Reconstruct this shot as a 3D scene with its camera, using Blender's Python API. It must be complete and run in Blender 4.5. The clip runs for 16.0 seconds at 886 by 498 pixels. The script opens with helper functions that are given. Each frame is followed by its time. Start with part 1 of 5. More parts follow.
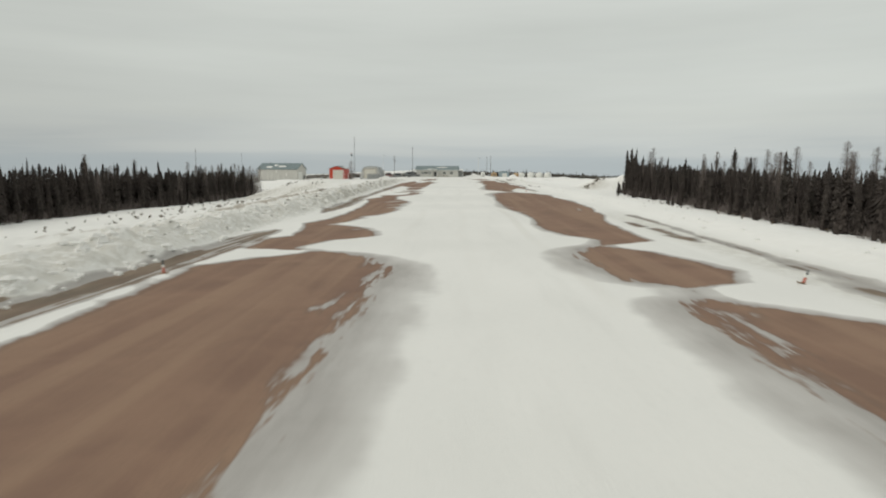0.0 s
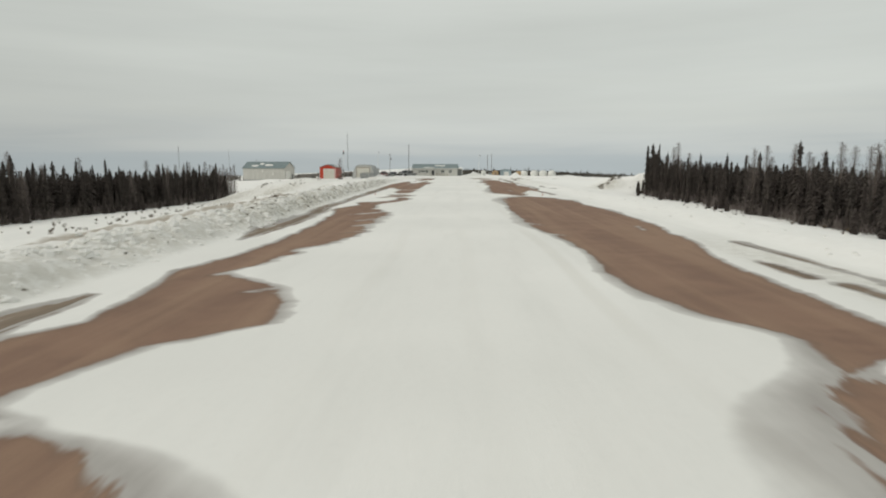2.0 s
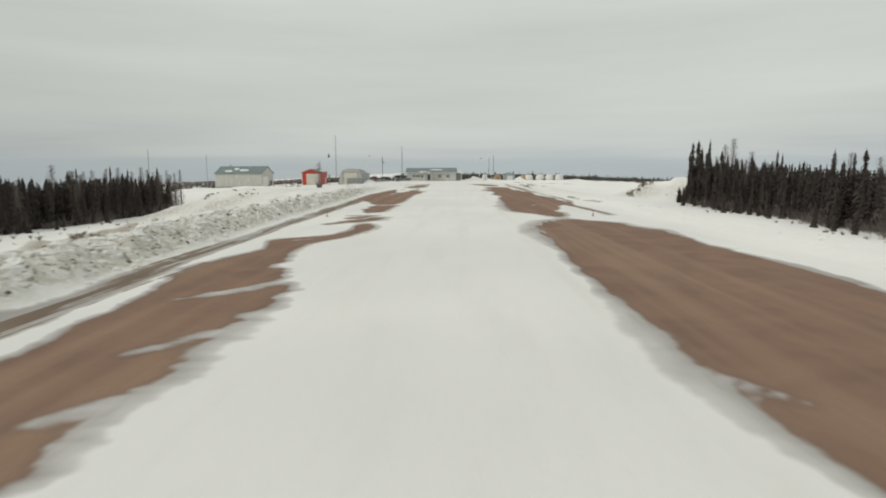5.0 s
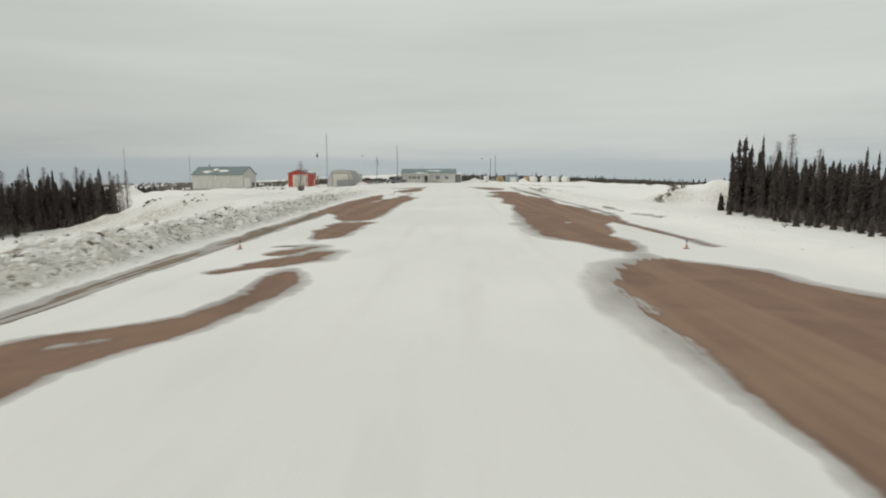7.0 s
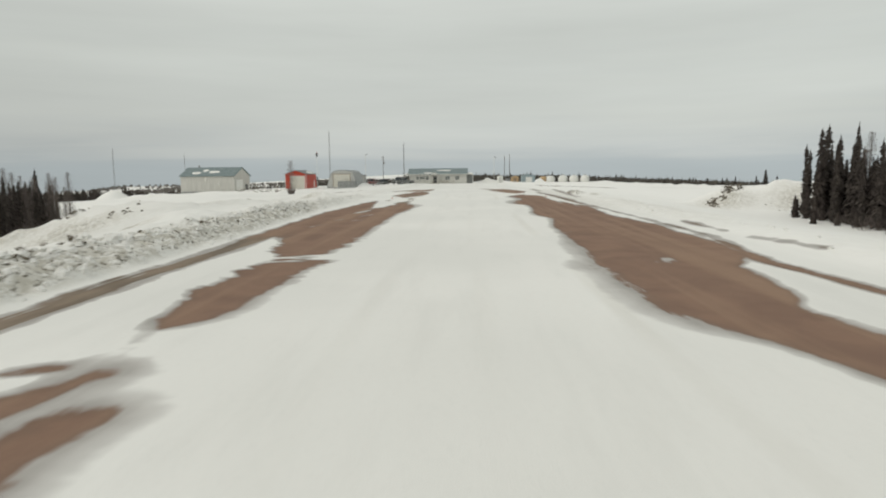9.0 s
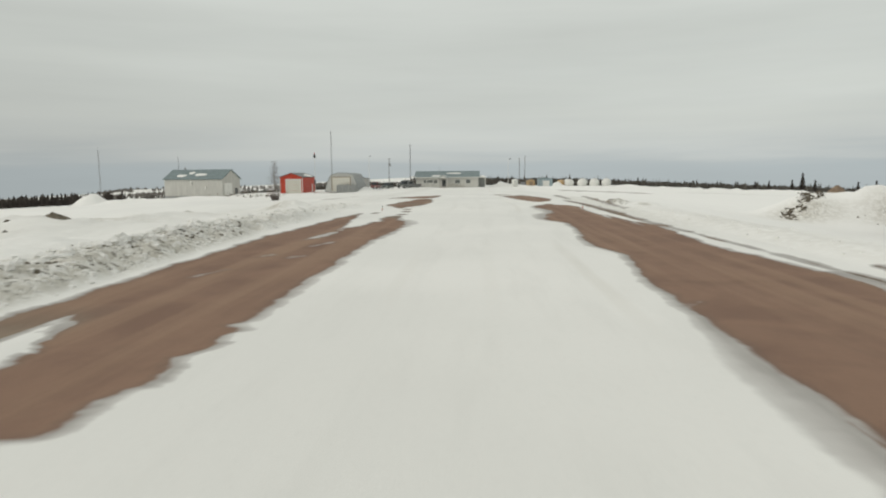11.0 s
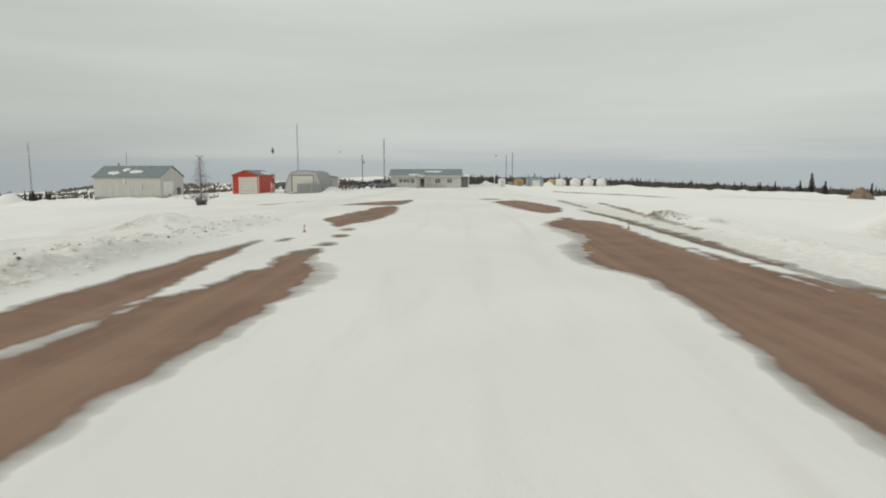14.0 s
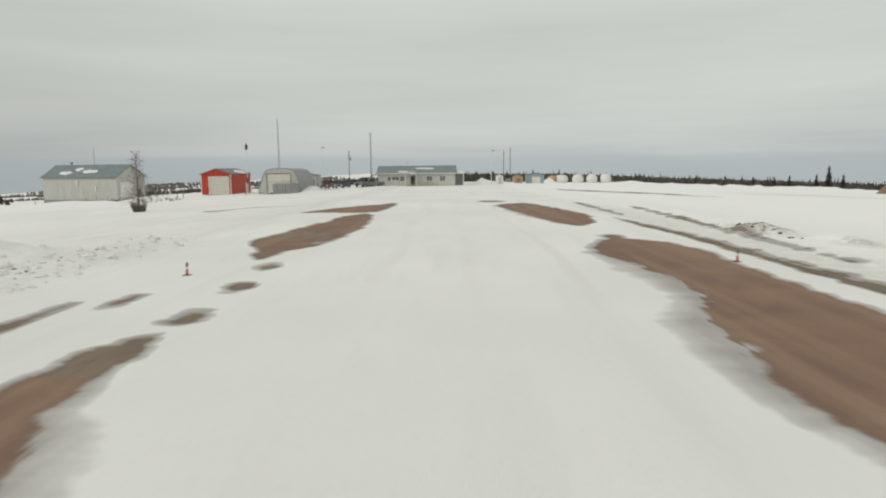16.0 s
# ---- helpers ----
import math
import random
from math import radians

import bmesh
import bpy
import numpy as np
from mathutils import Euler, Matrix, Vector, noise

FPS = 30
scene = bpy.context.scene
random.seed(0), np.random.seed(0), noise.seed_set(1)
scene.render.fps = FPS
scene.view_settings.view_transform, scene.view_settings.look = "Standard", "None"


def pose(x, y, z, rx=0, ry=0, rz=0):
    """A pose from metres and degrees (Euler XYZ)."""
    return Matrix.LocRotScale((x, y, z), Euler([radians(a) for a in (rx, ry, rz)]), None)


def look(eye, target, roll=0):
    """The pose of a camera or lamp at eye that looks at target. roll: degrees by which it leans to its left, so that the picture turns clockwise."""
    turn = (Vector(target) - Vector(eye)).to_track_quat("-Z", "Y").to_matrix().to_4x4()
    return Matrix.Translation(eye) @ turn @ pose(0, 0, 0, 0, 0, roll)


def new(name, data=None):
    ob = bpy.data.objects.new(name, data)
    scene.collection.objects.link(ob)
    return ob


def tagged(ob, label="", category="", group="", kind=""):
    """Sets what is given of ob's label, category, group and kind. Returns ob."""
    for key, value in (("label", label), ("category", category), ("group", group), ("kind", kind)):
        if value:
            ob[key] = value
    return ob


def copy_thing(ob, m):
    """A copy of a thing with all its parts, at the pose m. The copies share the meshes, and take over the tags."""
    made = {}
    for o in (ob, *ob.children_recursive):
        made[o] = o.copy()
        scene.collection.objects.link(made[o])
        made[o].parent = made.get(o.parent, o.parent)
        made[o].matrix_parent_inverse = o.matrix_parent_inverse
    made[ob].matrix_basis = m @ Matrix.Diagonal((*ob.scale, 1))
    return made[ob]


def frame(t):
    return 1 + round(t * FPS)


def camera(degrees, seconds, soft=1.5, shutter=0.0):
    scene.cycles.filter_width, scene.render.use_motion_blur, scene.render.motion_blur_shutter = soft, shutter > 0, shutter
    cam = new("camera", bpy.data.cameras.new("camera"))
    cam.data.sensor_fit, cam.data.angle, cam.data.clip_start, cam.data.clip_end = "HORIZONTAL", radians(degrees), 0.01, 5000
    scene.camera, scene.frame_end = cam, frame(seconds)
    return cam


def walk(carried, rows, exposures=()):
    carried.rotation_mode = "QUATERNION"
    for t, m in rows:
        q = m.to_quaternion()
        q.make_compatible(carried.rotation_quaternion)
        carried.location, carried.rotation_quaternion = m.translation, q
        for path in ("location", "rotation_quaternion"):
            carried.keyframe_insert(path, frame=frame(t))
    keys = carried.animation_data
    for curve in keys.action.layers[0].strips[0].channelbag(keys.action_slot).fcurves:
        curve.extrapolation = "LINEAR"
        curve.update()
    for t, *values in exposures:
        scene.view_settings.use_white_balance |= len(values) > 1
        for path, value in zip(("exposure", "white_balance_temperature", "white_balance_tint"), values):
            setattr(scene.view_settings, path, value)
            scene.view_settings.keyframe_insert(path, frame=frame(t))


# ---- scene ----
cam = camera(70.96, 16.0, soft=2.0, shutter=0.5)
EYE = 3.0
# seconds, x, y, yaw to the left, pitch, lean to the left
ROWS = [
    (0.0, 0.001, -0.000, 1.143, -7.479, 0.310),
    (0.5, 0.001, 3.829, 0.958, -7.546, 0.098),
    (1.0, -0.001, 7.664, 0.866, -7.539, 0.502),
    (1.5, -0.009, 11.517, 0.985, -7.591, 0.210),
    (2.0, -0.013, 15.345, 1.074, -7.644, 0.103),
    (2.5, -0.002, 19.154, 1.076, -7.726, -0.212),
    (3.0, 0.007, 22.992, 1.032, -7.744, -0.183),
    (3.5, -0.001, 26.901, 1.072, -7.522, -0.564),
    (4.0, -0.032, 30.887, 1.093, -7.412, -0.327),
    (6.5, 0.012, 51.473, 0.839, -7.164, -0.249),
    (7.0, 0.014, 55.353, 0.869, -7.191, -0.134),
    (7.5, 0.017, 59.176, 0.953, -7.169, -0.178),
    (8.0, 0.008, 62.934, 1.052, -7.108, -0.251),
    (8.5, -0.016, 66.792, 1.412, -7.137, -0.279),
    (9.0, -0.010, 70.796, 1.919, -7.214, -0.482),
    (11.5, -0.041, 89.981, 3.262, -6.931, -0.109),
    (12.0, -0.037, 93.320, 3.468, -7.065, 0.217),
    (12.5, -0.040, 96.595, 2.822, -7.204, 0.154),
    (13.0, -0.025, 99.798, 2.035, -7.025, 0.118),
    (13.5, -0.000, 102.981, 1.583, -7.090, -0.097),
    (14.0, 0.016, 106.195, 1.304, -7.112, -0.105),
    (14.5, 0.021, 109.439, 0.943, -7.222, -0.445),
    (15.0, 0.029, 112.715, 0.876, -7.280, -0.421),
    (15.5, 0.025, 115.982, 0.771, -7.419, -0.589),
    (16.0, 0.027, 119.243, 0.790, -7.423, -0.618),
]
walk(cam, [(t, pose(x, y, EYE, 0, 0, yaw) @ pose(0, 0, 0, 90 + pitch) @ pose(0, 0, 0, 0, 0, lean)) for t, x, y, yaw, pitch, lean in ROWS])

# ---- overcast sky and a weak, wide sun ----
world = bpy.data.worlds.new("overcast_sky")
scene.world = world
world.use_nodes = True
wn, wl = world.node_tree.nodes, world.node_tree.links
wn.clear()
w_out = wn.new("ShaderNodeOutputWorld")
w_bg = wn.new("ShaderNodeBackground")
w_sky = wn.new("ShaderNodeTexSky")
w_sky.sky_type = "NISHITA"
w_sky.sun_disc = False
w_sky.sun_elevation = radians(34)
w_sky.sun_rotation = radians(248)
w_sky.dust_density = 3.0
w_sky.air_density = 1.5
w_dim = wn.new("ShaderNodeMix")
w_dim.data_type = "RGBA"
w_dim.blend_type = "MULTIPLY"
w_dim.inputs["Factor"].default_value = 1.0
w_dim.inputs["B"].default_value = (0.09, 0.09, 0.09, 1)
w_co = wn.new("ShaderNodeTexCoord")
w_sep = wn.new("ShaderNodeSeparateXYZ")
w_map = wn.new("ShaderNodeMapping")
w_map.inputs["Scale"].default_value = (0.9, 0.9, 14.0)
w_noise = wn.new("ShaderNodeTexNoise")
w_noise.inputs["Scale"].default_value = 2.2
w_noise.inputs["Detail"].default_value = 5.0
w_noise.inputs["Roughness"].default_value = 0.5
w_noise.inputs["Distortion"].default_value = 0.4
w_amt = wn.new("ShaderNodeMath")
w_amt.operation = "MULTIPLY_ADD"
w_amt.inputs[1].default_value = 0.12
w_amt.inputs[2].default_value = -0.058
w_add = wn.new("ShaderNodeMath")
w_add.operation = "ADD"
w_ramp = wn.new("ShaderNodeValToRGB")
cr = w_ramp.color_ramp
cr.elements[0].position, cr.elements[0].color = 0.0, (0.45, 0.50, 0.51, 1)
cr.elements[1].position, cr.elements[1].color = 1.0, (0.72, 0.735, 0.70, 1)
for at, col in ((0.015, (0.465, 0.51, 0.515, 1)), (0.04, (0.545, 0.577, 0.563, 1)), (0.085, (0.59, 0.617, 0.587, 1)), (0.2, (0.62, 0.645, 0.605, 1)), (0.38, (0.67, 0.69, 0.645, 1))):
    e = cr.elements.new(at)
    e.color = col
w_mix = wn.new("ShaderNodeMix")
w_mix.data_type = "RGBA"
w_mix.inputs["Factor"].default_value = 0.93
wl.new(w_co.outputs["Generated"], w_sep.inputs[0])
wl.new(w_co.outputs["Generated"], w_map.inputs[0])
wl.new(w_map.outputs[0], w_noise.inputs["Vector"])
wl.new(w_noise.outputs["Fac"], w_amt.inputs[0])
wl.new(w_sep.outputs["Z"], w_add.inputs[0])
wl.new(w_amt.outputs[0], w_add.inputs[1])
wl.new(w_add.outputs[0], w_ramp.inputs["Fac"])
wl.new(w_sky.outputs[0], w_dim.inputs["A"])
wl.new(w_dim.outputs["Result"], w_mix.inputs["A"])
wl.new(w_ramp.outputs["Color"], w_mix.inputs["B"])
wl.new(w_mix.outputs["Result"], w_bg.inputs["Color"])
w_veil = wn.new("ShaderNodeTexNoise")
w_veil.inputs["Scale"].default_value = 1.3
w_veil.inputs["Detail"].default_value = 6.0
w_vmap = wn.new("ShaderNodeMapping")
w_vmap.inputs["Scale"].default_value = (1.0, 1.0, 10.0)
w_vmap.inputs["Rotation"].default_value = (0.03, 0.05, 0.0)
w_tone = wn.new("ShaderNodeMapRange")
for key, value in (("From Min", 0.3), ("From Max", 0.7), ("To Min", 0.92), ("To Max", 1.08)):
    w_tone.inputs[key].default_value = value
wl.new(w_co.outputs["Generated"], w_vmap.inputs[0])
wl.new(w_vmap.outputs[0], w_veil.inputs["Vector"])
wl.new(w_veil.outputs["Fac"], w_tone.inputs["Value"])
# added dimming of the sky to the left, in place of lens and window falloff
w_left_dim = wn.new("ShaderNodeMapRange")
w_left_dim.interpolation_type = "SMOOTHSTEP"
for key, value in (("From Min", -0.75), ("From Max", -0.05), ("To Min", 0.86), ("To Max", 1.0)):
    w_left_dim.inputs[key].default_value = value
w_both = wn.new("ShaderNodeMath")
w_both.operation = "MULTIPLY"
wl.new(w_sep.outputs["X"], w_left_dim.inputs["Value"])
wl.new(w_left_dim.outputs[0], w_both.inputs[0])
wl.new(w_tone.outputs[0], w_both.inputs[1])
wl.new(w_both.outputs[0], w_bg.inputs["Strength"])
wl.new(w_bg.outputs[0], w_out.inputs["Surface"])

sun_data = bpy.data.lights.new("sun", "SUN")
sun_data.energy, sun_data.angle, sun_data.color = 1.0, radians(22), (1.0, 0.96, 0.9)
sun = new("sun", sun_data)
sun.matrix_world = look((0, 0, 60), (50, 20, 24))


# ---- materials ----
class Nodes:
    """A node material and short ways to wire it."""

    def __init__(self, name, rough=0.8, metal=0.0, spec=0.3):
        self.mat = bpy.data.materials.new(name)
        self.mat.use_nodes = True
        self.n, self.l = self.mat.node_tree.nodes, self.mat.node_tree.links
        self.b = self.n["Principled BSDF"]
        self.b.inputs["Roughness"].default_value = rough
        self.b.inputs["Metallic"].default_value = metal
        self.b.inputs["Specular IOR Level"].default_value = spec
        self.co = self.n.new("ShaderNodeTexCoord").outputs["Object"]

    def put(self, socket, value):
        if isinstance(value, (int, float)):
            socket.default_value = value
        elif isinstance(value, tuple):
            socket.default_value = value if len(value) != 3 or socket.type == "VECTOR" else (*value, 1)
        else:
            self.l.new(value, socket)

    def scaled(self, sx, sy, sz, turn=0.0):
        m = self.n.new("ShaderNodeMapping")
        m.inputs["Scale"].default_value = (sx, sy, sz)
        m.inputs["Rotation"].default_value = (0, 0, radians(turn))
        self.l.new(self.co, m.inputs[0])
        return m.outputs[0]

    def noise(self, scale, detail=4.0, rough=0.55, vec=None, warp=0.0):
        t = self.n.new("ShaderNodeTexNoise")
        t.inputs["Scale"].default_value, t.inputs["Detail"].default_value = scale, detail
        t.inputs["Roughness"].default_value, t.inputs["Distortion"].default_value = rough, warp
        self.l.new(self.co if vec is None else vec, t.inputs["Vector"])
        return t.outputs["Fac"]

    def cells(self, scale, vec=None):
        t = self.n.new("ShaderNodeTexVoronoi")
        t.inputs["Scale"].default_value = scale
        self.l.new(self.co if vec is None else vec, t.inputs["Vector"])
        return t.outputs["Distance"]

    def math(self, op, a, b=0.0, c=0.0):
        m = self.n.new("ShaderNodeMath")
        m.operation = op
        for s, v in zip(m.inputs, (a, b, c)):
            self.put(s, v)
        return m.outputs[0]

    def step(self, v, lo, hi, a=0.0, b=1.0):
        m = self.n.new("ShaderNodeMapRange")
        m.interpolation_type = "SMOOTHSTEP"
        for k, x in zip(("Value", "From Min", "From Max", "To Min", "To Max"), (v, lo, hi, a, b)):
            self.put(m.inputs[k], x)
        return m.outputs["Result"]

    def mix(self, f, a, b, mode="MIX"):
        m = self.n.new("ShaderNodeMix")
        m.data_type, m.blend_type = "RGBA", mode
        self.put(m.inputs["Factor"], f)
        self.put(m.inputs["A"], a)
        self.put(m.inputs["B"], b)
        return m.outputs["Result"]

    def attr(self, name):
        a = self.n.new("ShaderNodeAttribute")
        a.attribute_name = name
        return a.outputs["Fac"]

    def random(self):
        return self.n.new("ShaderNodeObjectInfo").outputs["Random"]

    def island(self):
        return self.n.new("ShaderNodeNewGeometry").outputs["Random Per Island"]

    def bump(self, height, strength=0.4, distance=0.02):
        u = self.n.new("ShaderNodeBump")
        u.inputs["Strength"].default_value, u.inputs["Distance"].default_value = strength, distance
        self.l.new(height, u.inputs["Height"])
        self.l.new(u.outputs[0], self.b.inputs["Normal"])

    def done(self, colour, rough=None):
        self.put(self.b.inputs["Base Color"], colour)
        if rough is not None:
            self.put(self.b.inputs["Roughness"], rough)
        return self.mat


def snow_ground():
    """Packed and drifted snow over a brown gravel surface; where the snow has gone is told by the sheet's own attributes."""
    k = Nodes("snow_over_gravel", 0.75, 0.0, 0.25)
    bare, dirty, thin, ragged = k.attr("bare"), k.attr("dirty"), k.attr("thin"), k.attr("ragged")
    drift = k.noise(0.6, 4, 0.55, k.scaled(0.34, 1.5, 1, 8), 0.5)
    fine = k.noise(3.4, 5, 0.62, k.scaled(0.7, 1.0, 1, 10))
    soft = k.noise(0.5, 3, 0.5, k.scaled(0.8, 0.8, 1))
    s = k.math("ADD", bare, k.math("MULTIPLY", ragged, k.math("MULTIPLY_ADD", drift, 2.6, -1.3)))
    s = k.math("ADD", s, k.math("MULTIPLY_ADD", soft, 0.6, -0.3))
    s = k.math("ADD", s, k.math("MULTIPLY_ADD", fine, 0.2, -0.1))
    veil = k.math("DIVIDE", k.math("ADD", s, k.math("MULTIPLY", thin, k.step(k.noise(0.8, 2, 0.5, k.scaled(1.0, 0.4, 1)), 0.3, 0.7, -0.14, 0.14))), thin)
    blown = k.noise(2.4, 3, 0.6, k.scaled(1.0, 0.16, 1, -24))
    s = k.math("ADD", s, k.math("MULTIPLY", k.step(blown, 0.35, 0.68, -0.24, 0.24), k.math("MULTIPLY", thin, k.step(thin, 0.5, 0.9))))
    strip = k.attr("strip")
    lanes = k.noise(2.4, 3, 0.6, k.scaled(1.3, 0.045, 1))
    s = k.math("ADD", s, k.math("MULTIPLY", strip, k.math("MULTIPLY_ADD", lanes, 2.2, -1.22)))
    gravel = k.step(s, k.math("MULTIPLY_ADD", thin, -0.16, -0.02), 0.09)
    film = k.math("MULTIPLY", k.math("MULTIPLY", k.step(veil, -1.2, -0.85), k.step(veil, -1.0, -0.1, 0.5, 1.0)), k.step(k.noise(1.9, 4, 0.6, k.scaled(1.0, 0.2, 1, -24)), 0.2, 0.75, 0.75, 1.0))
    # gravel
    ruts = k.noise(1.1, 3, 0.5, k.scaled(1.0, 0.035, 1))
    grit = k.noise(34, 3, 0.7)
    blot = k.noise(0.45, 5, 0.6, None, 0.6)
    g = k.mix(k.step(blot, 0.3, 0.72), (0.21, 0.128, 0.092), (0.275, 0.172, 0.12))
    g = k.mix(k.step(ruts, 0.42, 0.66, 0.0, 0.55), g, (0.35, 0.235, 0.158))
    g = k.mix(k.step(grit, 0.3, 0.7, 0.0, 0.35), g, (0.15, 0.10, 0.072))
    g = k.mix(k.step(k.cells(16), 0.0, 0.16, 0.25, 0.0), g, (0.38, 0.32, 0.26))
    g = k.mix(k.math("MULTIPLY", k.step(s, 0.3, 0.02), 0.35), g, (0.15, 0.11, 0.085))
    mud = k.mix(k.step(k.noise(1.3, 4, 0.6, k.scaled(1.0, 0.2, 1)), 0.35, 0.65), (0.15, 0.122, 0.093), (0.24, 0.192, 0.143))
    g = k.mix(k.math("MULTIPLY", k.attr("muddy"), k.step(blot, 0.25, 0.6, 0.6, 0.95)), g, mud)
    # snow
    broad = k.noise(0.09, 3, 0.5)
    patch = k.noise(0.7, 5, 0.6, k.scaled(1.2, 0.16, 1))
    w = k.mix(k.step(broad, 0.3, 0.7), (0.755, 0.75, 0.715), (0.82, 0.812, 0.775))
    w = k.mix(k.step(patch, 0.46, 0.72, 0.0, 0.3), w, (0.67, 0.665, 0.63))
    w = k.mix(k.step(k.noise(9, 4, 0.6), 0.5, 0.8, 0.0, 0.22), w, (0.66, 0.66, 0.63))
    parts = k.n.new("ShaderNodeSeparateXYZ")
    k.l.new(k.co, parts.inputs[0])
    # unpacked snow is whiter; the left stays darker to paint in window dimming
    beside = k.math("ADD", k.step(parts.outputs["X"], 10.0, 14.0), k.step(parts.outputs["X"], -60.0, -24.0, 0.6, 0.0))
    w = k.mix(k.math("MULTIPLY", beside, 0.75), w, (0.895, 0.885, 0.85))
    weave = k.math("MULTIPLY_ADD", k.noise(0.03, 1, 0.5, k.scaled(0, 1, 0)), 2.4, -1.2)
    for lane, depth in ((-2.1, 0.08), (0.4, 0.06), (3.3, 0.2)):
        off = k.math("ABSOLUTE", k.math("SUBTRACT", k.math("ADD", parts.outputs["X"], weave), lane))
        w = k.mix(k.math("MULTIPLY", k.step(off, 0.08, 0.34, depth, 0.0), k.step(k.noise(0.045, 2, 0.5, k.scaled(0.3, 1, 0)), 0.42, 0.6)), w, (0.56, 0.53, 0.46))
    soil = k.noise(1.9, 6, 0.75, None, 0.8)
    # dirty also carries the bank face's shade and the left yard's dimming
    w = k.mix(k.math("MULTIPLY", k.step(soil, 0.36, 0.6, 0.12, 0.95), dirty), w, (0.49, 0.465, 0.40))
    clod = k.math("MULTIPLY", k.step(k.noise(4.6, 5, 0.72, k.scaled(1.0, 0.8, 1), 0.3), 0.53, 0.6), k.step(dirty, 0.55, 1.0))
    w = k.mix(k.math("MULTIPLY", clod, 0.85), w, (0.145, 0.13, 0.10))
    w = k.mix(k.math("MULTIPLY", k.attr("track"), k.step(soil, 0.3, 0.6, 0.55, 0.95)), w, (0.37, 0.325, 0.265))
    w = k.mix(k.math("MULTIPLY", film, 0.88), w, (0.285, 0.262, 0.242))
    k.bump(k.math("ADD", k.math("MULTIPLY", grit, 0.35), k.math("MULTIPLY", k.noise(2.2, 6, 0.6, k.scaled(1, 0.5, 1)), 1.0)), 0.35, 0.06)
    return k.done(k.mix(gravel, w, g), k.mix(gravel, (0.7, 0.7, 0.7), (0.93, 0.93, 0.93)))


def plain(name, a, b, scale=3.0, rough=0.7, metal=0.0, spec=0.3, bump=0.15):
    """Two tones with a broad and a fine variation."""
    k = Nodes(name, rough, metal, spec)
    broad, fine = k.noise(scale, 5, 0.6), k.noise(scale * 14, 3, 0.6)
    c = k.mix(k.step(broad, 0.3, 0.7), a, b)
    c = k.mix(k.step(fine, 0.4, 0.75, 0.0, 0.3), c, tuple(x * 0.72 for x in a))
    k.bump(fine, bump, 0.01)
    return k.done(c)


def cladding(name, a, b, rough=0.55, metal=0.0, pitch=0.3, upright=True, spec=0.3):
    """Painted ribbed sheet, streaked and a little faded."""
    k = Nodes(name, rough, metal, spec)
    wave = k.n.new("ShaderNodeTexWave")
    wave.bands_direction = "X" if upright else "Z"
    wave.inputs["Scale"].default_value = 1.0 / pitch * 0.31
    if upright:
        turn = k.n.new("ShaderNodeMapping")
        turn.inputs["Rotation"].default_value = (0, 0, radians(45))
        k.l.new(k.co, turn.inputs[0])
        k.l.new(turn.outputs[0], wave.inputs["Vector"])
    else:
        k.l.new(k.co, wave.inputs["Vector"])
    streak = k.noise(2.2, 5, 0.6, k.scaled(1, 1, 0.12))
    c = k.mix(k.step(streak, 0.3, 0.72), a, b)
    c = k.mix(k.step(k.noise(0.7, 4), 0.45, 0.8, 0.0, 0.3), c, tuple(0.8 * x for x in a))
    k.bump(wave.outputs["Fac"], 0.5, 0.03)
    return k.done(c)


def needles(name, a, b):
    k = Nodes(name, 0.85, 0.0, 0.15)
    c = k.mix(k.step(k.noise(1.2, 4), 0.3, 0.7), a, b)
    c = k.mix(k.math("MULTIPLY", k.island(), 0.55), c, tuple(0.45 * x for x in a))
    c = k.mix(k.math("MULTIPLY", k.random(), 0.45), c, (0.045, 0.034, 0.030))
    return k.done(c)


def dark_glass(name):
    k = Nodes(name, 0.06, 0.0, 0.5)
    return k.done(k.mix(k.noise(0.8, 2), (0.018, 0.022, 0.026), (0.05, 0.06, 0.066)))


M_GROUND = snow_ground()
M_SNOW = plain("drifted_snow", (0.74, 0.735, 0.70), (0.81, 0.80, 0.765), 0.8, 0.75, 0, 0.25, 0.4)
# needle tones are lifted to take in pale veiling glare
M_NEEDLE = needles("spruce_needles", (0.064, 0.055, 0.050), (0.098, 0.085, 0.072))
# far woods and scrub: distance haze is put into these two paler colours
M_HAZESCRUB = needles("haze_paled_far_scrub", (0.17, 0.155, 0.138), (0.25, 0.232, 0.21))
M_HAZEWOOD = needles("haze_paled_far_needles", (0.10, 0.096, 0.083), (0.145, 0.135, 0.115))
M_BARK = plain("grey_brown_bark", (0.09, 0.07, 0.055), (0.16, 0.135, 0.11), 6, 0.9)
M_TWIG = plain("bare_grey_twigs", (0.155, 0.128, 0.114), (0.235, 0.202, 0.184), 4, 0.9)
M_SCRUB = plain("dry_brown_scrub", (0.10, 0.075, 0.05), (0.19, 0.15, 0.10), 3, 0.9)
M_SOIL = plain("bare_brown_soil", (0.16, 0.115, 0.08), (0.28, 0.21, 0.15), 0.9, 0.95, 0, 0.2, 0.6)
M_CLOD = plain("dark_frozen_soil", (0.115, 0.102, 0.078), (0.215, 0.185, 0.14), 2.5, 0.95, 0, 0.2, 0.6)
M_GREYWALL = cladding("pale_grey_ribbed_cladding", (0.47, 0.465, 0.43), (0.55, 0.545, 0.505))
M_REDWALL = cladding("red_painted_cladding", (0.42, 0.045, 0.025), (0.56, 0.075, 0.04))
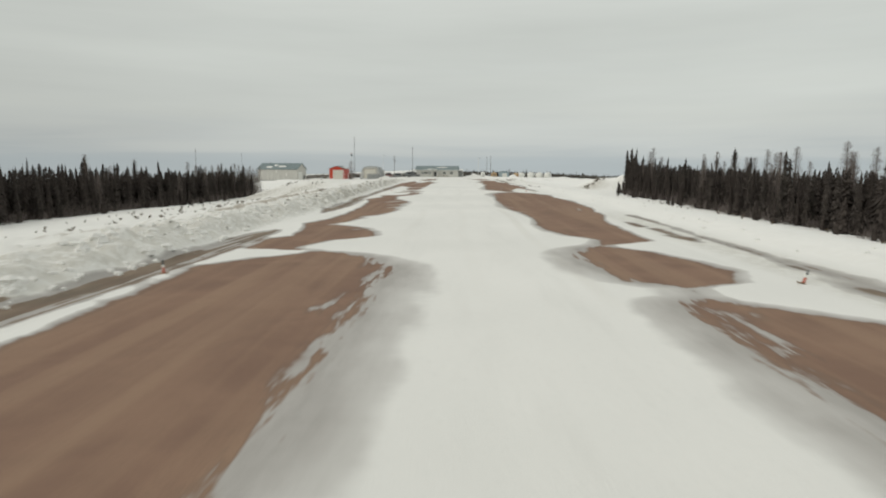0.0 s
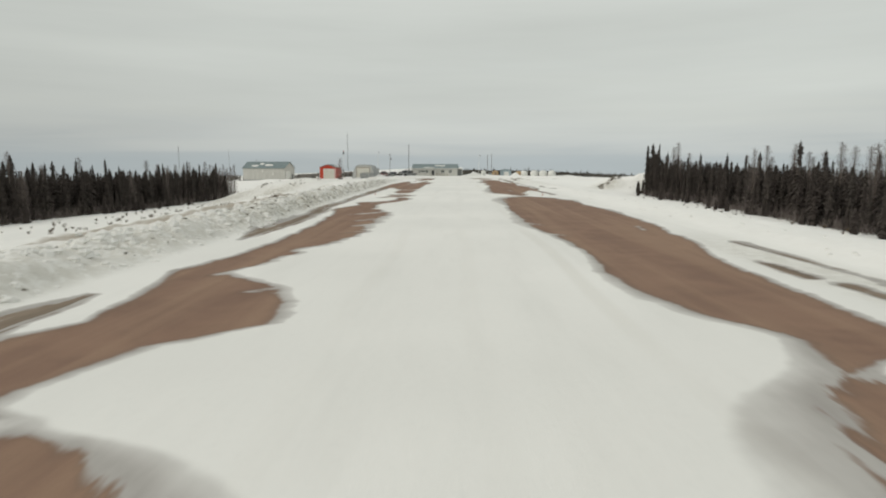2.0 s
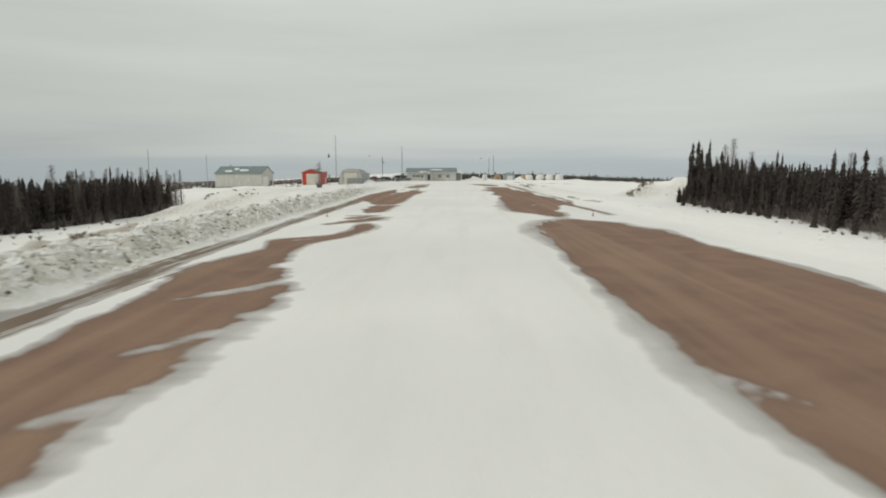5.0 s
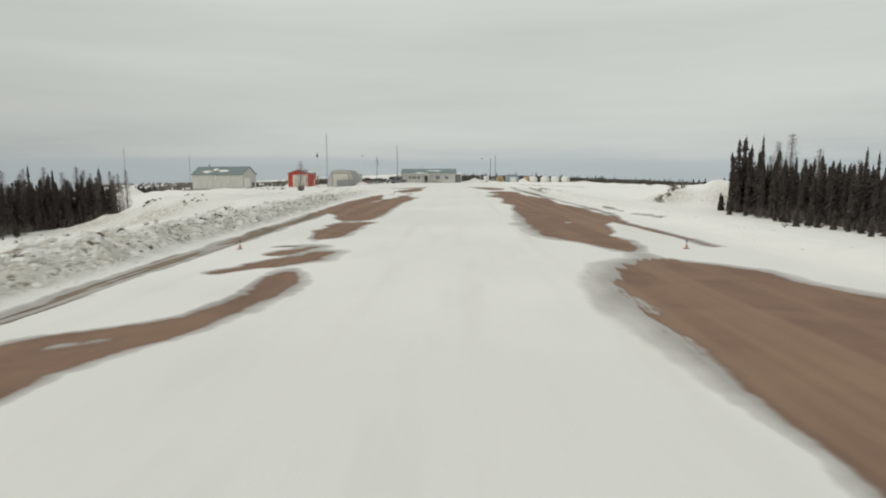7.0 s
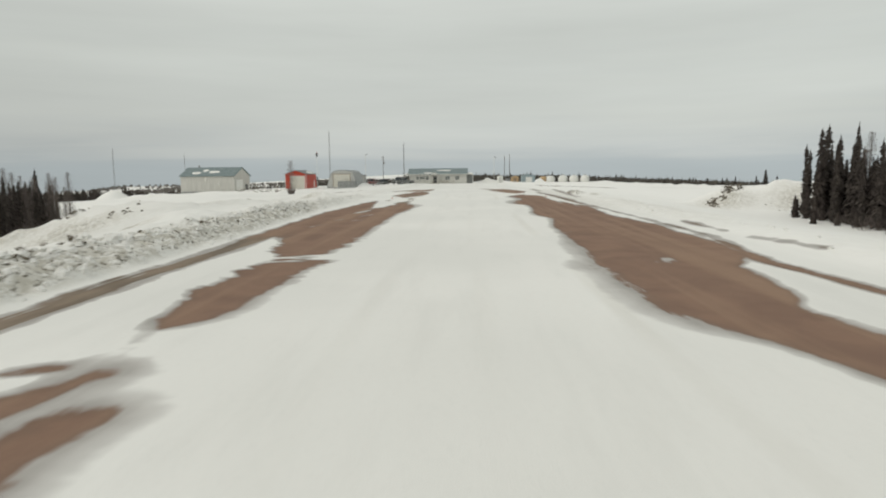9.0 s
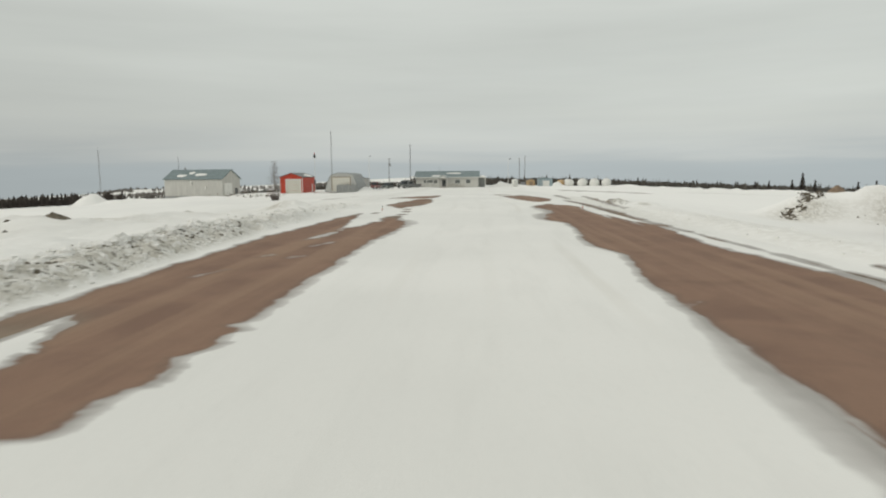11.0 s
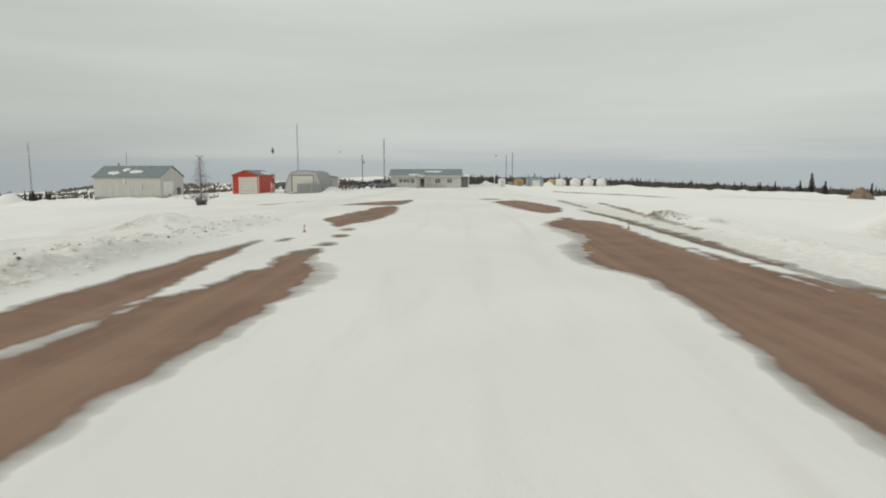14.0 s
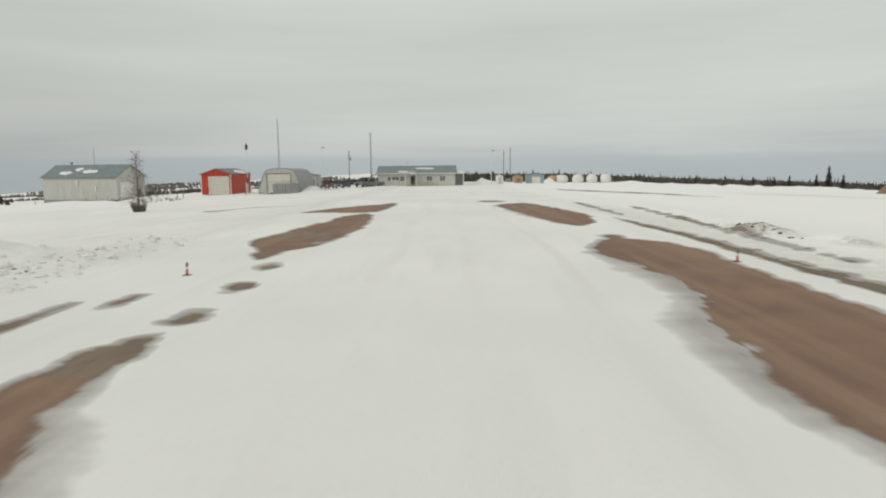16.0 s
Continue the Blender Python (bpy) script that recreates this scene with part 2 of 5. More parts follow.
M_TEALROOF = cladding("weathered_teal_roof_sheet", (0.14, 0.185, 0.19), (0.21, 0.255, 0.255), 0.5)
M_GREYROOF = cladding("dark_grey_roof_sheet", (0.13, 0.14, 0.14), (0.22, 0.225, 0.22), 0.55)
M_SIDING = cladding("off_white_lap_siding", (0.55, 0.545, 0.505), (0.63, 0.62, 0.575), 0.6, 0.0, 0.2, False)
M_WHITE = plain("white_paint", (0.68, 0.68, 0.64), (0.78, 0.775, 0.735), 1.5, 0.5)
M_CREAM = plain("cream_door_paint", (0.62, 0.60, 0.53), (0.70, 0.68, 0.60), 1.2, 0.55)
M_DARKGREY = plain("dark_grey_paint", (0.08, 0.085, 0.085), (0.13, 0.135, 0.135), 2, 0.6)
M_SHEET = cladding("galvanised_arch_sheet", (0.44, 0.445, 0.425), (0.54, 0.54, 0.515), 0.5, 0.1)
# darker copy of the sheet; the arch shell's shade is in its colour
M_DARKSHEET = cladding("shaded_grey_sheet", (0.25, 0.26, 0.255), (0.34, 0.345, 0.335), 0.55, 0.2)
M_STEEL = plain("dull_galvanised_steel", (0.26, 0.27, 0.275), (0.38, 0.385, 0.385), 2, 0.5, 0.5)
M_GLASS = dark_glass("dark_window_glass")
# glass base lightened: reflected sky is put into the colour
M_PALEGLASS = plain("pale_window_glass", (0.13, 0.145, 0.14), (0.21, 0.22, 0.21), 1.5, 0.08, 0, 0.5, 0.0)
M_ORANGE = plain("faded_orange_plastic", (0.45, 0.13, 0.09), (0.54, 0.21, 0.15), 5, 0.55)
M_RUBBER = plain("black_rubber", (0.022, 0.022, 0.022), (0.04, 0.04, 0.04), 5, 0.85)
M_TIMBER = plain("weathered_timber", (0.22, 0.165, 0.11), (0.33, 0.25, 0.17), 2.5, 0.85)
M_TAN = plain("tan_plywood", (0.40, 0.28, 0.15), (0.50, 0.36, 0.21), 1.2, 0.8)
M_BLUE = cladding("pale_blue_grey_cladding", (0.27, 0.34, 0.37), (0.34, 0.41, 0.43))
M_CARRED = plain("dark_red_car_paint", (0.17, 0.05, 0.04), (0.23, 0.07, 0.055), 2, 0.35, 0.1, 0.5, 0.03)
M_CARDARK = plain("dark_green_grey_car_paint", (0.05, 0.06, 0.055), (0.08, 0.09, 0.08), 2, 0.35, 0.1, 0.5, 0.03)
M_CARGREY = plain("silver_grey_car_paint", (0.15, 0.155, 0.15), (0.21, 0.215, 0.21), 2, 0.35, 0.2, 0.5, 0.03)
M_CHROME = plain("dull_chrome", (0.5, 0.5, 0.5), (0.6, 0.6, 0.6), 4, 0.25, 0.9)
M_LAMP = plain("red_lamp_lens", (0.35, 0.02, 0.015), (0.45, 0.03, 0.02), 4, 0.25)


# ---- building blocks ----
def part(name, bm, mat, parent=None, label="", smooth=False):
    """Links a bmesh as one mesh object under a thing or a part."""
    me = bpy.data.meshes.new(name)
    bm.normal_update()
    bm.to_mesh(me)
    bm.free()
    me.materials.append(mat)
    if smooth:
        me.shade_smooth()
    ob = new(name, me)
    ob.parent = parent
    if label:
        ob["label"] = label
    return ob


def thing(name, m, label, category, group=""):
    ob = new(name)
    ob.empty_display_size = 0.3
    ob.matrix_basis = m
    return tagged(ob, label, category, group)


def bm_new():
    return bmesh.new()


def box(bm, x0, x1, y0, y1, z0, z1):
    v = [bm.verts.new((x, y, z)) for z in (z0, z1) for y in (y0, y1) for x in (x0, x1)]
    for q in ((0, 2, 3, 1), (4, 5, 7, 6), (0, 1, 5, 4), (2, 6, 7, 3), (0, 4, 6, 2), (1, 3, 7, 5)):
        bm.faces.new([v[i] for i in q])
    return v


def prism(bm, pts, axis, a, b):
    """A closed outline carried along an axis: pts are (across, up)."""
    def at(p, d):
        return (p[0], d, p[1]) if axis == "y" else (d, p[0], p[1])
    lo, hi = [bm.verts.new(at(p, a)) for p in pts], [bm.verts.new(at(p, b)) for p in pts]
    n = len(pts)
    bm.faces.new(lo)
    bm.faces.new(hi[::-1])
    for i in range(n):
        bm.faces.new((lo[i], hi[i], hi[(i + 1) % n], lo[(i + 1) % n]))
    bmesh.ops.recalc_face_normals(bm, faces=bm.faces[:])


def rod(bm, p, q, r0, r1, n=6):
    """A tapered round bar from p to q."""
    p, q = Vector(p), Vector(q)
    d = (q - p).normalized()
    u = d.orthogonal().normalized()
    w = d.cross(u)
    a = [bm.verts.new(p + (u * math.cos(2 * math.pi * i / n) + w * math.sin(2 * math.pi * i / n)) * r0) for i in range(n)]
    if r1 < 1e-4:
        tip = bm.verts.new(q)
        for i in range(n):
            bm.faces.new((a[i], a[(i + 1) % n], tip))
    else:
        b = [bm.verts.new(q + (u * math.cos(2 * math.pi * i / n) + w * math.sin(2 * math.pi * i / n)) * r1) for i in range(n)]
        for i in range(n):
            bm.faces.new((a[i], a[(i + 1) % n], b[(i + 1) % n], b[i]))
        bm.faces.new(b)
    bm.faces.new(a[::-1])


def lathe(bm, profile, n=16, axis="z"):
    """A round body from (radius, height) pairs."""
    rings = []
    for r, h in profile:
        ring = []
        for i in range(n):
            a = 2 * math.pi * i / n
            c, s = r * math.cos(a), r * math.sin(a)
            ring.append(bm.verts.new((c, s, h) if axis == "z" else (c, h, s)))
        rings.append(ring)
    for a, b in zip(rings, rings[1:]):
        for i in range(n):
            bm.faces.new((a[i], a[(i + 1) % n], b[(i + 1) % n], b[i]))
    bm.faces.new(rings[0][::-1])
    bm.faces.new(rings[-1])
    bmesh.ops.recalc_face_normals(bm, faces=bm.faces[:])


def bevel(bm, width, segments=2):
    bmesh.ops.bevel(bm, geom=bm.edges[:], offset=width, segments=segments, affect="EDGES", clamp_overlap=True)


def pierced(bm, x0, x1, z0, z1, y, thick, holes):
    """A wall along x with real openings (x0, x1, z0, z1) through it."""
    xs = sorted({x0, x1, *(h[0] for h in holes), *(h[1] for h in holes)})
    zs = sorted({z0, z1, *(h[2] for h in holes), *(h[3] for h in holes)})
    for a, b in zip(xs, xs[1:]):
        for c, d in zip(zs, zs[1:]):
            mx, mz = (a + b) / 2, (c + d) / 2
            if not any(h[0] < mx < h[1] and h[2] < mz < h[3] for h in holes):
                box(bm, a, b, y, y + thick, c, d)
    bmesh.ops.remove_doubles(bm, verts=bm.verts[:], dist=0.0005)
    inner = [f for f in bm.faces if any(g is not f and (g.calc_center_median() - f.calc_center_median()).length < 0.0005 for e in f.edges for g in e.link_faces)]
    bmesh.ops.delete(bm, geom=list(set(inner)), context="FACES")


# ---- the lie of the land ----
def ease(a, b, v):
    t = min(1.0, max(0.0, (v - a) / (b - a)))
    return t * t * (3 - 2 * t)


def hump(x, y, cx, cy, rx, ry, h):
    d = ((x - cx) / rx) ** 2 + ((y - cy) / ry) ** 2
    return h * (1 - d) ** 2 if d < 1 else 0.0


# snow and soil heaps left by the plough: centre, half widths, height
BANK_HEAPS = [
    (-25, 119, 10, 9, 1.6), (-33, 124, 11, 11, 2.0), (-22.7, 128.3, 6, 6, 1.2), (-35, 134, 10, 9, 1.8), (-18.5, 109.1, 4, 6, 0.7), (36.5, 153.5, 8.5, 6, 2.4),
    (45, 152.5, 8.0, 7, 3.1), (13.4, 146.2, 1.5, 2.4, 0.32), (15.2, 142.5, 1.6, 2.4, 0.3), (-15.5, 139, 3.0, 4, 0.5), (-20, 133, 4, 4, 0.5)]
YARD_HEAPS = [
    (6.4, 268.7, 3.4, 2.2, 0.9), (-91.5, 231, 4.4, 4.0, 2.9), (26.0, 285.0, 2.2, 1.8, 1.7), (44.2, 284.8, 5, 2.0, 0.3), (-27.2, 240.4, 2.8, 4, 1.2), (-18.6, 264.6, 3, 2, 1.4),
    (-51, 224.2, 7, 4, 0.8), (9.0, 268.5, 3.2, 2.2, 0.9), (11.5, 270, 3.4, 2.5, 0.8), (-66, 212, 13, 6, 0.9), (-55, 214, 8, 5, 0.7),
    (-20, 140, 7, 6, 0.5), (-75, 215, 9, 5, 0.9)]


def land(x, y):
    z = -1.0 * ease(140, 250, y) - 1.4 * ease(270, 380, y)
    if y > 400:
        z -= 0.03 * (y - 400) * ease(-120, -50, x)
    side, out = (-1 if x < 0 else 1), abs(x)
    near = 1 - ease(138, 182, y)
    drop = (0.75 + 2.55 * near) if side < 0 else (0.35 + 2.05 * near)
    z -= drop * ease(12.5, 40 if side < 0 else 35, out)
    if out > 42:
        z -= (0.045 if side < 0 else 0.043) * (out - 42)
    n1 = noise.noise((x * 0.05, y * 0.05, 0.3))
    n2 = noise.noise((x * 0.25, y * 0.25, 4.7))
    off = ease(11.5, 17, out)
    z += off * (0.22 * n1 + 0.09 * n2)
    if side < 0:
        base = -9.1 - 1.0 * ease(40, 85, y) - 0.5 * ease(95, 120, y)
        wob = 0.35 * noise.noise((1.7, y * 0.11, 0.0))
        u = (base + wob - x)
        length = (1 - 0.75 * ease(118, 142, y)) * ease(-30, 0, y)
        high = (0.64 + 0.26 * noise.noise((5.1, y * 0.16, 2.0)) + 0.12 * noise.noise((7.7, y * 0.7, 2.0))) * length
        z += high * ease(0, 2.0, u) * (1 - 0.26 * ease(2.3, 3.4, u) - 0.74 * ease(5.6, 9.5, u))
        lump = noise.noise((x * 0.8, y * 0.7, 9.0)) * 0.24 + noise.noise((x * 1.6, y * 1.3, 3.0)) * 0.2 + noise.noise((x * 2.6, y * 2.2, 5.0)) * 0.1
        z += lump * ease(0.2, 0.9, u) * (1 - ease(3.5, 8, u)) * length
    else:
        u = x - 11.4 - 0.5 * noise.noise((3.3, y * 0.1, 0.0))
        high = (0.30 + 0.2 * noise.noise((8.1, y * 0.13, 2.0))) * (1 - 0.5 * ease(120, 160, y))
        z += high * ease(0, 2.2, u) * (1 - ease(3, 9, u))
        z += 0.08 * noise.noise((x * 1.1, y * 0.8, 6.0)) * ease(0.5, 2, u) * (1 - ease(6, 14, u))
    z += hump(x, y, -372, 770, 75, 100, 6.0) + hump(x, y, -290, 800, 60, 110, 3.0)
    if x > 40 and 270 < y < 312:
        # lumpy berm of old snow before the far woods
        d = abs(y - 293 + 0.12 * (x - 44) + 3 * noise.noise((x * 0.08, 4.0, 0))) / 6.0
        if d < 1:
            z += (1 - d * d) * ease(40, 48, x) * (0.45 + 0.8 * noise.noise((x * 0.33, y * 0.2, 6.0)))
    for cx, cy, rx, ry, h in BANK_HEAPS + YARD_HEAPS:
        b = hump(x, y, cx, cy, rx, ry, h)
        if b:
            z += b * (1 + 0.35 * noise.noise((x * 0.6, y * 0.6, 1.0))) + min(b, 0.5) * 0.4 * noise.noise((x * 1.7, y * 1.7, 2.0))
    return z


# bare gravel: distance along the taxiway, inner and outer edge
BARE_LEFT_NEAR = [
    (-20.2, -2.45, -7.45), (12.1, -2.25, -7.55), (18.2, -2.15, -7.75), (20.4, -2.9, -6.45), (21.5, -4.0, -5.2), (22.0, -5.0, -5.0),
    (22.6, -6.05, -7.85), (25.3, -5.15, -7.85), (26.8, -3.55, -7.15), (28.6, -3.75, -7.15), (30.4, -4.45, -7.45), (32.4, -6.45, -7.95),
    (33.8, -5.95, -7.55), (36.4, -5.45, -7.35), (37.4, -5.8, -7.15), (39, -4.9, -7.1), (41, -4.45, -7.0), (43.5, -4.1, -7.05),
    (46, -4.3, -7.15), (49, -4.4, -7.25), (52.6, -4.3, -7.4), (54.6, -4.15, -7.6), (58.4, -5.6, -8.4), (61.1, -6, -7.7), (62.6, -6.05, -7.2),
    (64.4, -5.9, -7.7), (65.6, -5.4, -7.9), (66.4, -5, -7.4), (67.1, -4.8, -6.3), (67.9, -4.6, -5.5), (70, -4.2, -5.1)]
BARE_LEFT_FAR = [
    (71.9, -4.15, -5.2), (73.3, -4.4, -5.3), (74.1, -4.75, -4.95), (74.5, -4.85, -4.85), (82.1, -5.9, -5.9),
    (83.2, -5.05, -6.35), (86, -4.9, -6.85), (89.6, -4.8, -6.7), (91.5, -4.8, -6.4), (94, -5.0, -7.1), (97, -4.7, -7.8), (101, -4.8, -9.6), (105, -4.75, -9.8),
    (109, -4.7, -9.8), (112.5, -4.7, -10), (115, -4.6, -9.4), (118, -4.4, -9), (120, -4.2, -7.3), (121.5, -4.1, -6.75), (123.6, -4.35, -6.35), (125.3, -4.5, -6.1), (126.5, -4.9, -6.1),
    (127.5, -5.1, -6.3), (128.9, -5.15, -6.0), (129.9, -5.35, -5.6)]
BARE_LEFT_END = [
    (130.4, -5.5, -5.5), (139.6, -6.4, -6.4), (141.6, -6.3, -7.2), (143, -5.5, -7.5), (144.5, -5.1, -8.3), (146, -4.95, -8.5), (148.9, -4.7, -8.0), (151, -4.6, -7.7),
    (155, -4.8, -7.3), (159, -5.1, -6.9), (161.2, -5.4, -6.3), (162.3, -5.8, -5.8), (163.4, -6.4, -6.4), (164.3, -5.4, -11.0), (167, -5.1, -10.2), (171, -5.0, -9.0),
    (175, -4.9, -7.0), (177.5, -5.2, -5.7), (178.5, -5.6, -5.6)]
BARE_RIGHT_NEAR = [
    (-20.2, 5.1, 9.3), (9.5, 5.1, 9.4), (11, 5.0, 9.0), (12, 4.95, 8.2), (13, 5.1, 7.2), (13.8, 5.4, 6.2), (14.3, 5.7, 5.7), (15.6, 5.9, 5.9), (16.3, 4.9, 7.4),
    (18.2, 4.3, 8.2), (20.4, 4.25, 7.7), (22.2, 4.5, 7.2), (23.3, 4.9, 6.3), (24.2, 5.7, 5.7), (25.9, 6.1, 8.3), (27.5, 5.2, 8), (29.7, 4.5, 8.3), (32.9, 4.3, 8.2), (36.4, 4.6, 8.8), (40.5, 4.5, 9.6),
    (43.5, 4.1, 9.6), (46, 3.8, 10.2), (52.6, 3.8, 10.4), (57.7, 3.8, 10.6), (63.2, 4, 10.1), (69.8, 4.3, 10.1), (71.9, 4.5, 9.3), (73.9, 5.1, 9.2),
    (75.4, 5.8, 8), (76.4, 6.8, 6.8), (77.9, 6.6, 6.6), (79.4, 6, 7.2), (82, 5, 7.5)]
BARE_RIGHT_FAR = [
    (84, 4.3, 7.3), (86, 4.2, 8), (89.6, 4.2, 8.3), (93.1, 4.4, 10), (97, 4.6, 10.3), (101, 4.65, 10.2), (104.5, 4.8, 10.4), (107.5, 5.3, 10),
    (109.5, 5.4, 9.8), (112, 4.8, 9.5), (115, 4.9, 9.8), (119.3, 5.4, 10), (123.5, 5.5, 10), (125.2, 4.7, 9.3), (127.5, 4.5, 9.3), (130, 4.9, 9.2),
    (131.5, 5.2, 8.7), (133.5, 5.9, 8.7), (136, 6, 8.6), (138.5, 5.6, 8.8), (140.6, 5.1, 8.8), (143, 5.7, 8.6), (145.5, 6.5, 7.4), (147, 7, 7),
    (150.7, 6.6, 6.6), (152.7, 5.8, 7.7), (156.4, 5.3, 8.4), (160, 4.9, 8.6), (165, 4.5, 8.2), (171, 3.8, 7.6), (174.5, 4.8, 7.2), (176, 6.5, 6.5)]
# narrow outer strips along the foot of the banks
STRIP_LEFT = [
    (10.1, -8.45, -9.65), (17.2, -8.2, -9.5), (22.3, -8.05, -9.3), (27.3, -8.1, -9.2), (29.8, -8.45, -8.45), (39.5, -8.65, -8.65), (42.5, -8.4, -9.2), (47, -8.1, -9.3), (52.6, -8.3, -9.35), (60.7, -8.8, -9.6),
    (70.8, -8.95, -9.65), (86, -8.85, -9.85), (96.1, -8.65, -9.85), (99.2, -8.8, -10), (104, -8.9, -10), (111, -8, -10.1), (116, -7.8, -10.1), (121, -7.4, -9.7), (124.5, -7.9, -9.4), (128, -8.2, -9.3), (131.5, -8.4, -8.9), (133.6, -8.65, -8.65), (162, -8.85, -8.85)]
STRIP_RIGHT = [
    (8.1, 10.6, 10.9), (24.3, 10.7, 11), (32.4, 10.9, 10.9), (79, 10.2, 10.2), (81, 10.1, 10.35), (84, 10, 10.4),
    (91.1, 9.4, 10), (98.2, 10.8, 11.1), (111.3, 10.75, 10.85), (125.5, 10.15, 10.55), (131.6, 9.95, 10.75), (144.7, 9.95, 10.65),
    (151.8, 9.65, 10.05), (157.9, 9.75, 9.75), (161.9, 9.75, 9.75)]


def edges(table, y):
    if y <= table[0][0]:
        return table[0][1:]
    for a, b in zip(table, table[1:]):
        if y <= b[0]:
            t = (y - a[0]) / (b[0] - a[0])
            return a[1] + t * (b[1] - a[1]), a[2] + t * (b[2] - a[2])
    return table[-1][1:]


LEFT, RIGHT = BARE_LEFT_NEAR + BARE_LEFT_FAR + BARE_LEFT_END, BARE_RIGHT_NEAR + BARE_RIGHT_FAR
# small thawed spots and far streaks on the apron: centre, half widths
SPOTS = [
    (-5.35, 131.6, 0.28, 0.6), (-5.4, 134.7, 0.2, 0.4), (-5.65, 138.2, 0.3, 0.6), (-7.6, 133.5, 0.18, 0.5), (10.4, 15.2, 0.35, 0.9), (3.9, 180.1, 1.2, 1.6), (-17.6, 172, 3.5, 0.7)]


# tongues of snow lying on the gravel: both ends, each with its half width
ISLES = [
    (6.0, 12.8, 0.02, 5.5, 10.1, 0.05), (5.5, 13.3, 0.02, 5.3, 11.0, 0.05), (-2.6, 19.6, 0.03, -2.2, 18.0, 0.05), (-2.9, 13.0, 0.02, -2.2, 14.4, 0.07),
    (-7.9, 113.9, 0.06, -7.3, 117.4, 0.2), (-7.3, 117.4, 0.2, -7.1, 119.9, 0.05), (-7.1, 120.2, 0.04, -7.0, 124.4, 0.7), (-8.0, 108.4, 0.06, -7.6, 109.2, 0.12), (-6.8, 108.5, 0.1, -6.3, 109.0, 0.06),
    (6.3, 90.6, 0.1, 6.7, 91.6, 0.16), (8.8, 127, 0.08, 9.3, 140, 0.45), (9.3, 140, 0.45, 9.6, 147, 0.35), (9.4, 121.5, 0.04, 9.35, 124, 0.12),
    (-7.0, 65.6, 0.08, -6.0, 66.2, 0.08), (-5.3, 42.5, 0.03, -3.4, 44.0, 0.34), (-5.2, 46.1, 0.02, -3.9, 47.3, 0.26), (-6.7, 53.1, 0.03, -4.3, 55.8, 0.36),
    (-5.0, 29.8, 0.03, -3.2, 31.2, 0.45), (-6.6, 32.1, 0.04, -4.2, 34.2, 0.42), (-5.4, 49.0, 0.02, -4.0, 50.9, 0.18), (-6.2, 57.2, 0.03, -4.4, 59.6, 0.3),
    (-8.0, 90.9, 0.5, -4.0, 92.4, 0.95), (-5.6, 144.6, 0.03, -4.6, 145.6, 0.25), (-8.1, 97.5, 0.1, -7.4, 92.5, 0.5), (-6.9, 111.9, 0.04, -6.3, 113.6, 0.08), (-8.4, 104.2, 0.03, -7.9, 105.6, 0.09),
    (8.9, 44.5, 0.02, 9.1, 46.5, 0.06), (4.85, 42.3, 0.02, 3.9, 43.1, 0.2), (4.5, 46.9, 0.03, 3.5, 48.2, 0.28), (4.6, 100.2, 0.12, 5.2, 100.9, 0.02)]
# thin bare streaks along wheel lines and on the apron: both ends, each with its half width
STREAKS = [
    (-6.7, 91.0, 0.05, -5.6, 91.9, 0.1), (-5.3, 90.0, 0.08, -4.6, 90.9, 0.16),
    (-7.0, 73.5, 0.3, -6.0, 74.8, 0.3), (-6.0, 74.9, 0.6, -5.1, 76.4, 0.7), (-5.1, 76.4, 0.6, -4.7, 78, 0.35), (-6.3, 77.5, 0.42, -5.5, 79.6, 0.3),
    (11.1, 29, 0.05, 11.2, 40, 0.2), (10.0, 26.5, 0.26, 9.9, 31, 0.2), (9.6, 32, 0.2, 9.6, 35, 0.12), (9.6, 28, 0.2, 10.0, 25.5, 0.1), (10.5, 18.5, 0.1, 10.7, 22, 0.18),
    (12.6, 92.6, 0.05, 12.2, 97.5, 0.12), (12.2, 100, 0.04, 12.3, 106, 0.12),
    (12.3, 138, 0.08, 12.5, 148, 0.16), (12.5, 148.5, 0.12, 12.95, 157, 0.25), (13.0, 158, 0.2, 13.6, 166, 0.1), (19.3, 228, 1.3, 23.9, 222, 2.3), (23.9, 222, 2.3, 28.6, 211, 2.2),
    (28.6, 211, 2.1, 33.5, 198, 0.8), (10.8, 158, 0.2, 11.4, 176, 0.28), (-6.9, 79.6, 0.1, -6.3, 79.9, 0.25)]


def along(x, y, ax, ay, wa, bx, by, wb):
    """Metres inside (plus) a tapered streak."""
    t = min(1.0, max(0.0, ((x - ax) * (bx - ax) + (y - ay) * (by - ay)) / ((bx - ax) ** 2 + (by - ay) ** 2)))
    return wa + t * (wb - wa) - math.hypot(x - ax - t * (bx - ax), y - ay - t * (by - ay))


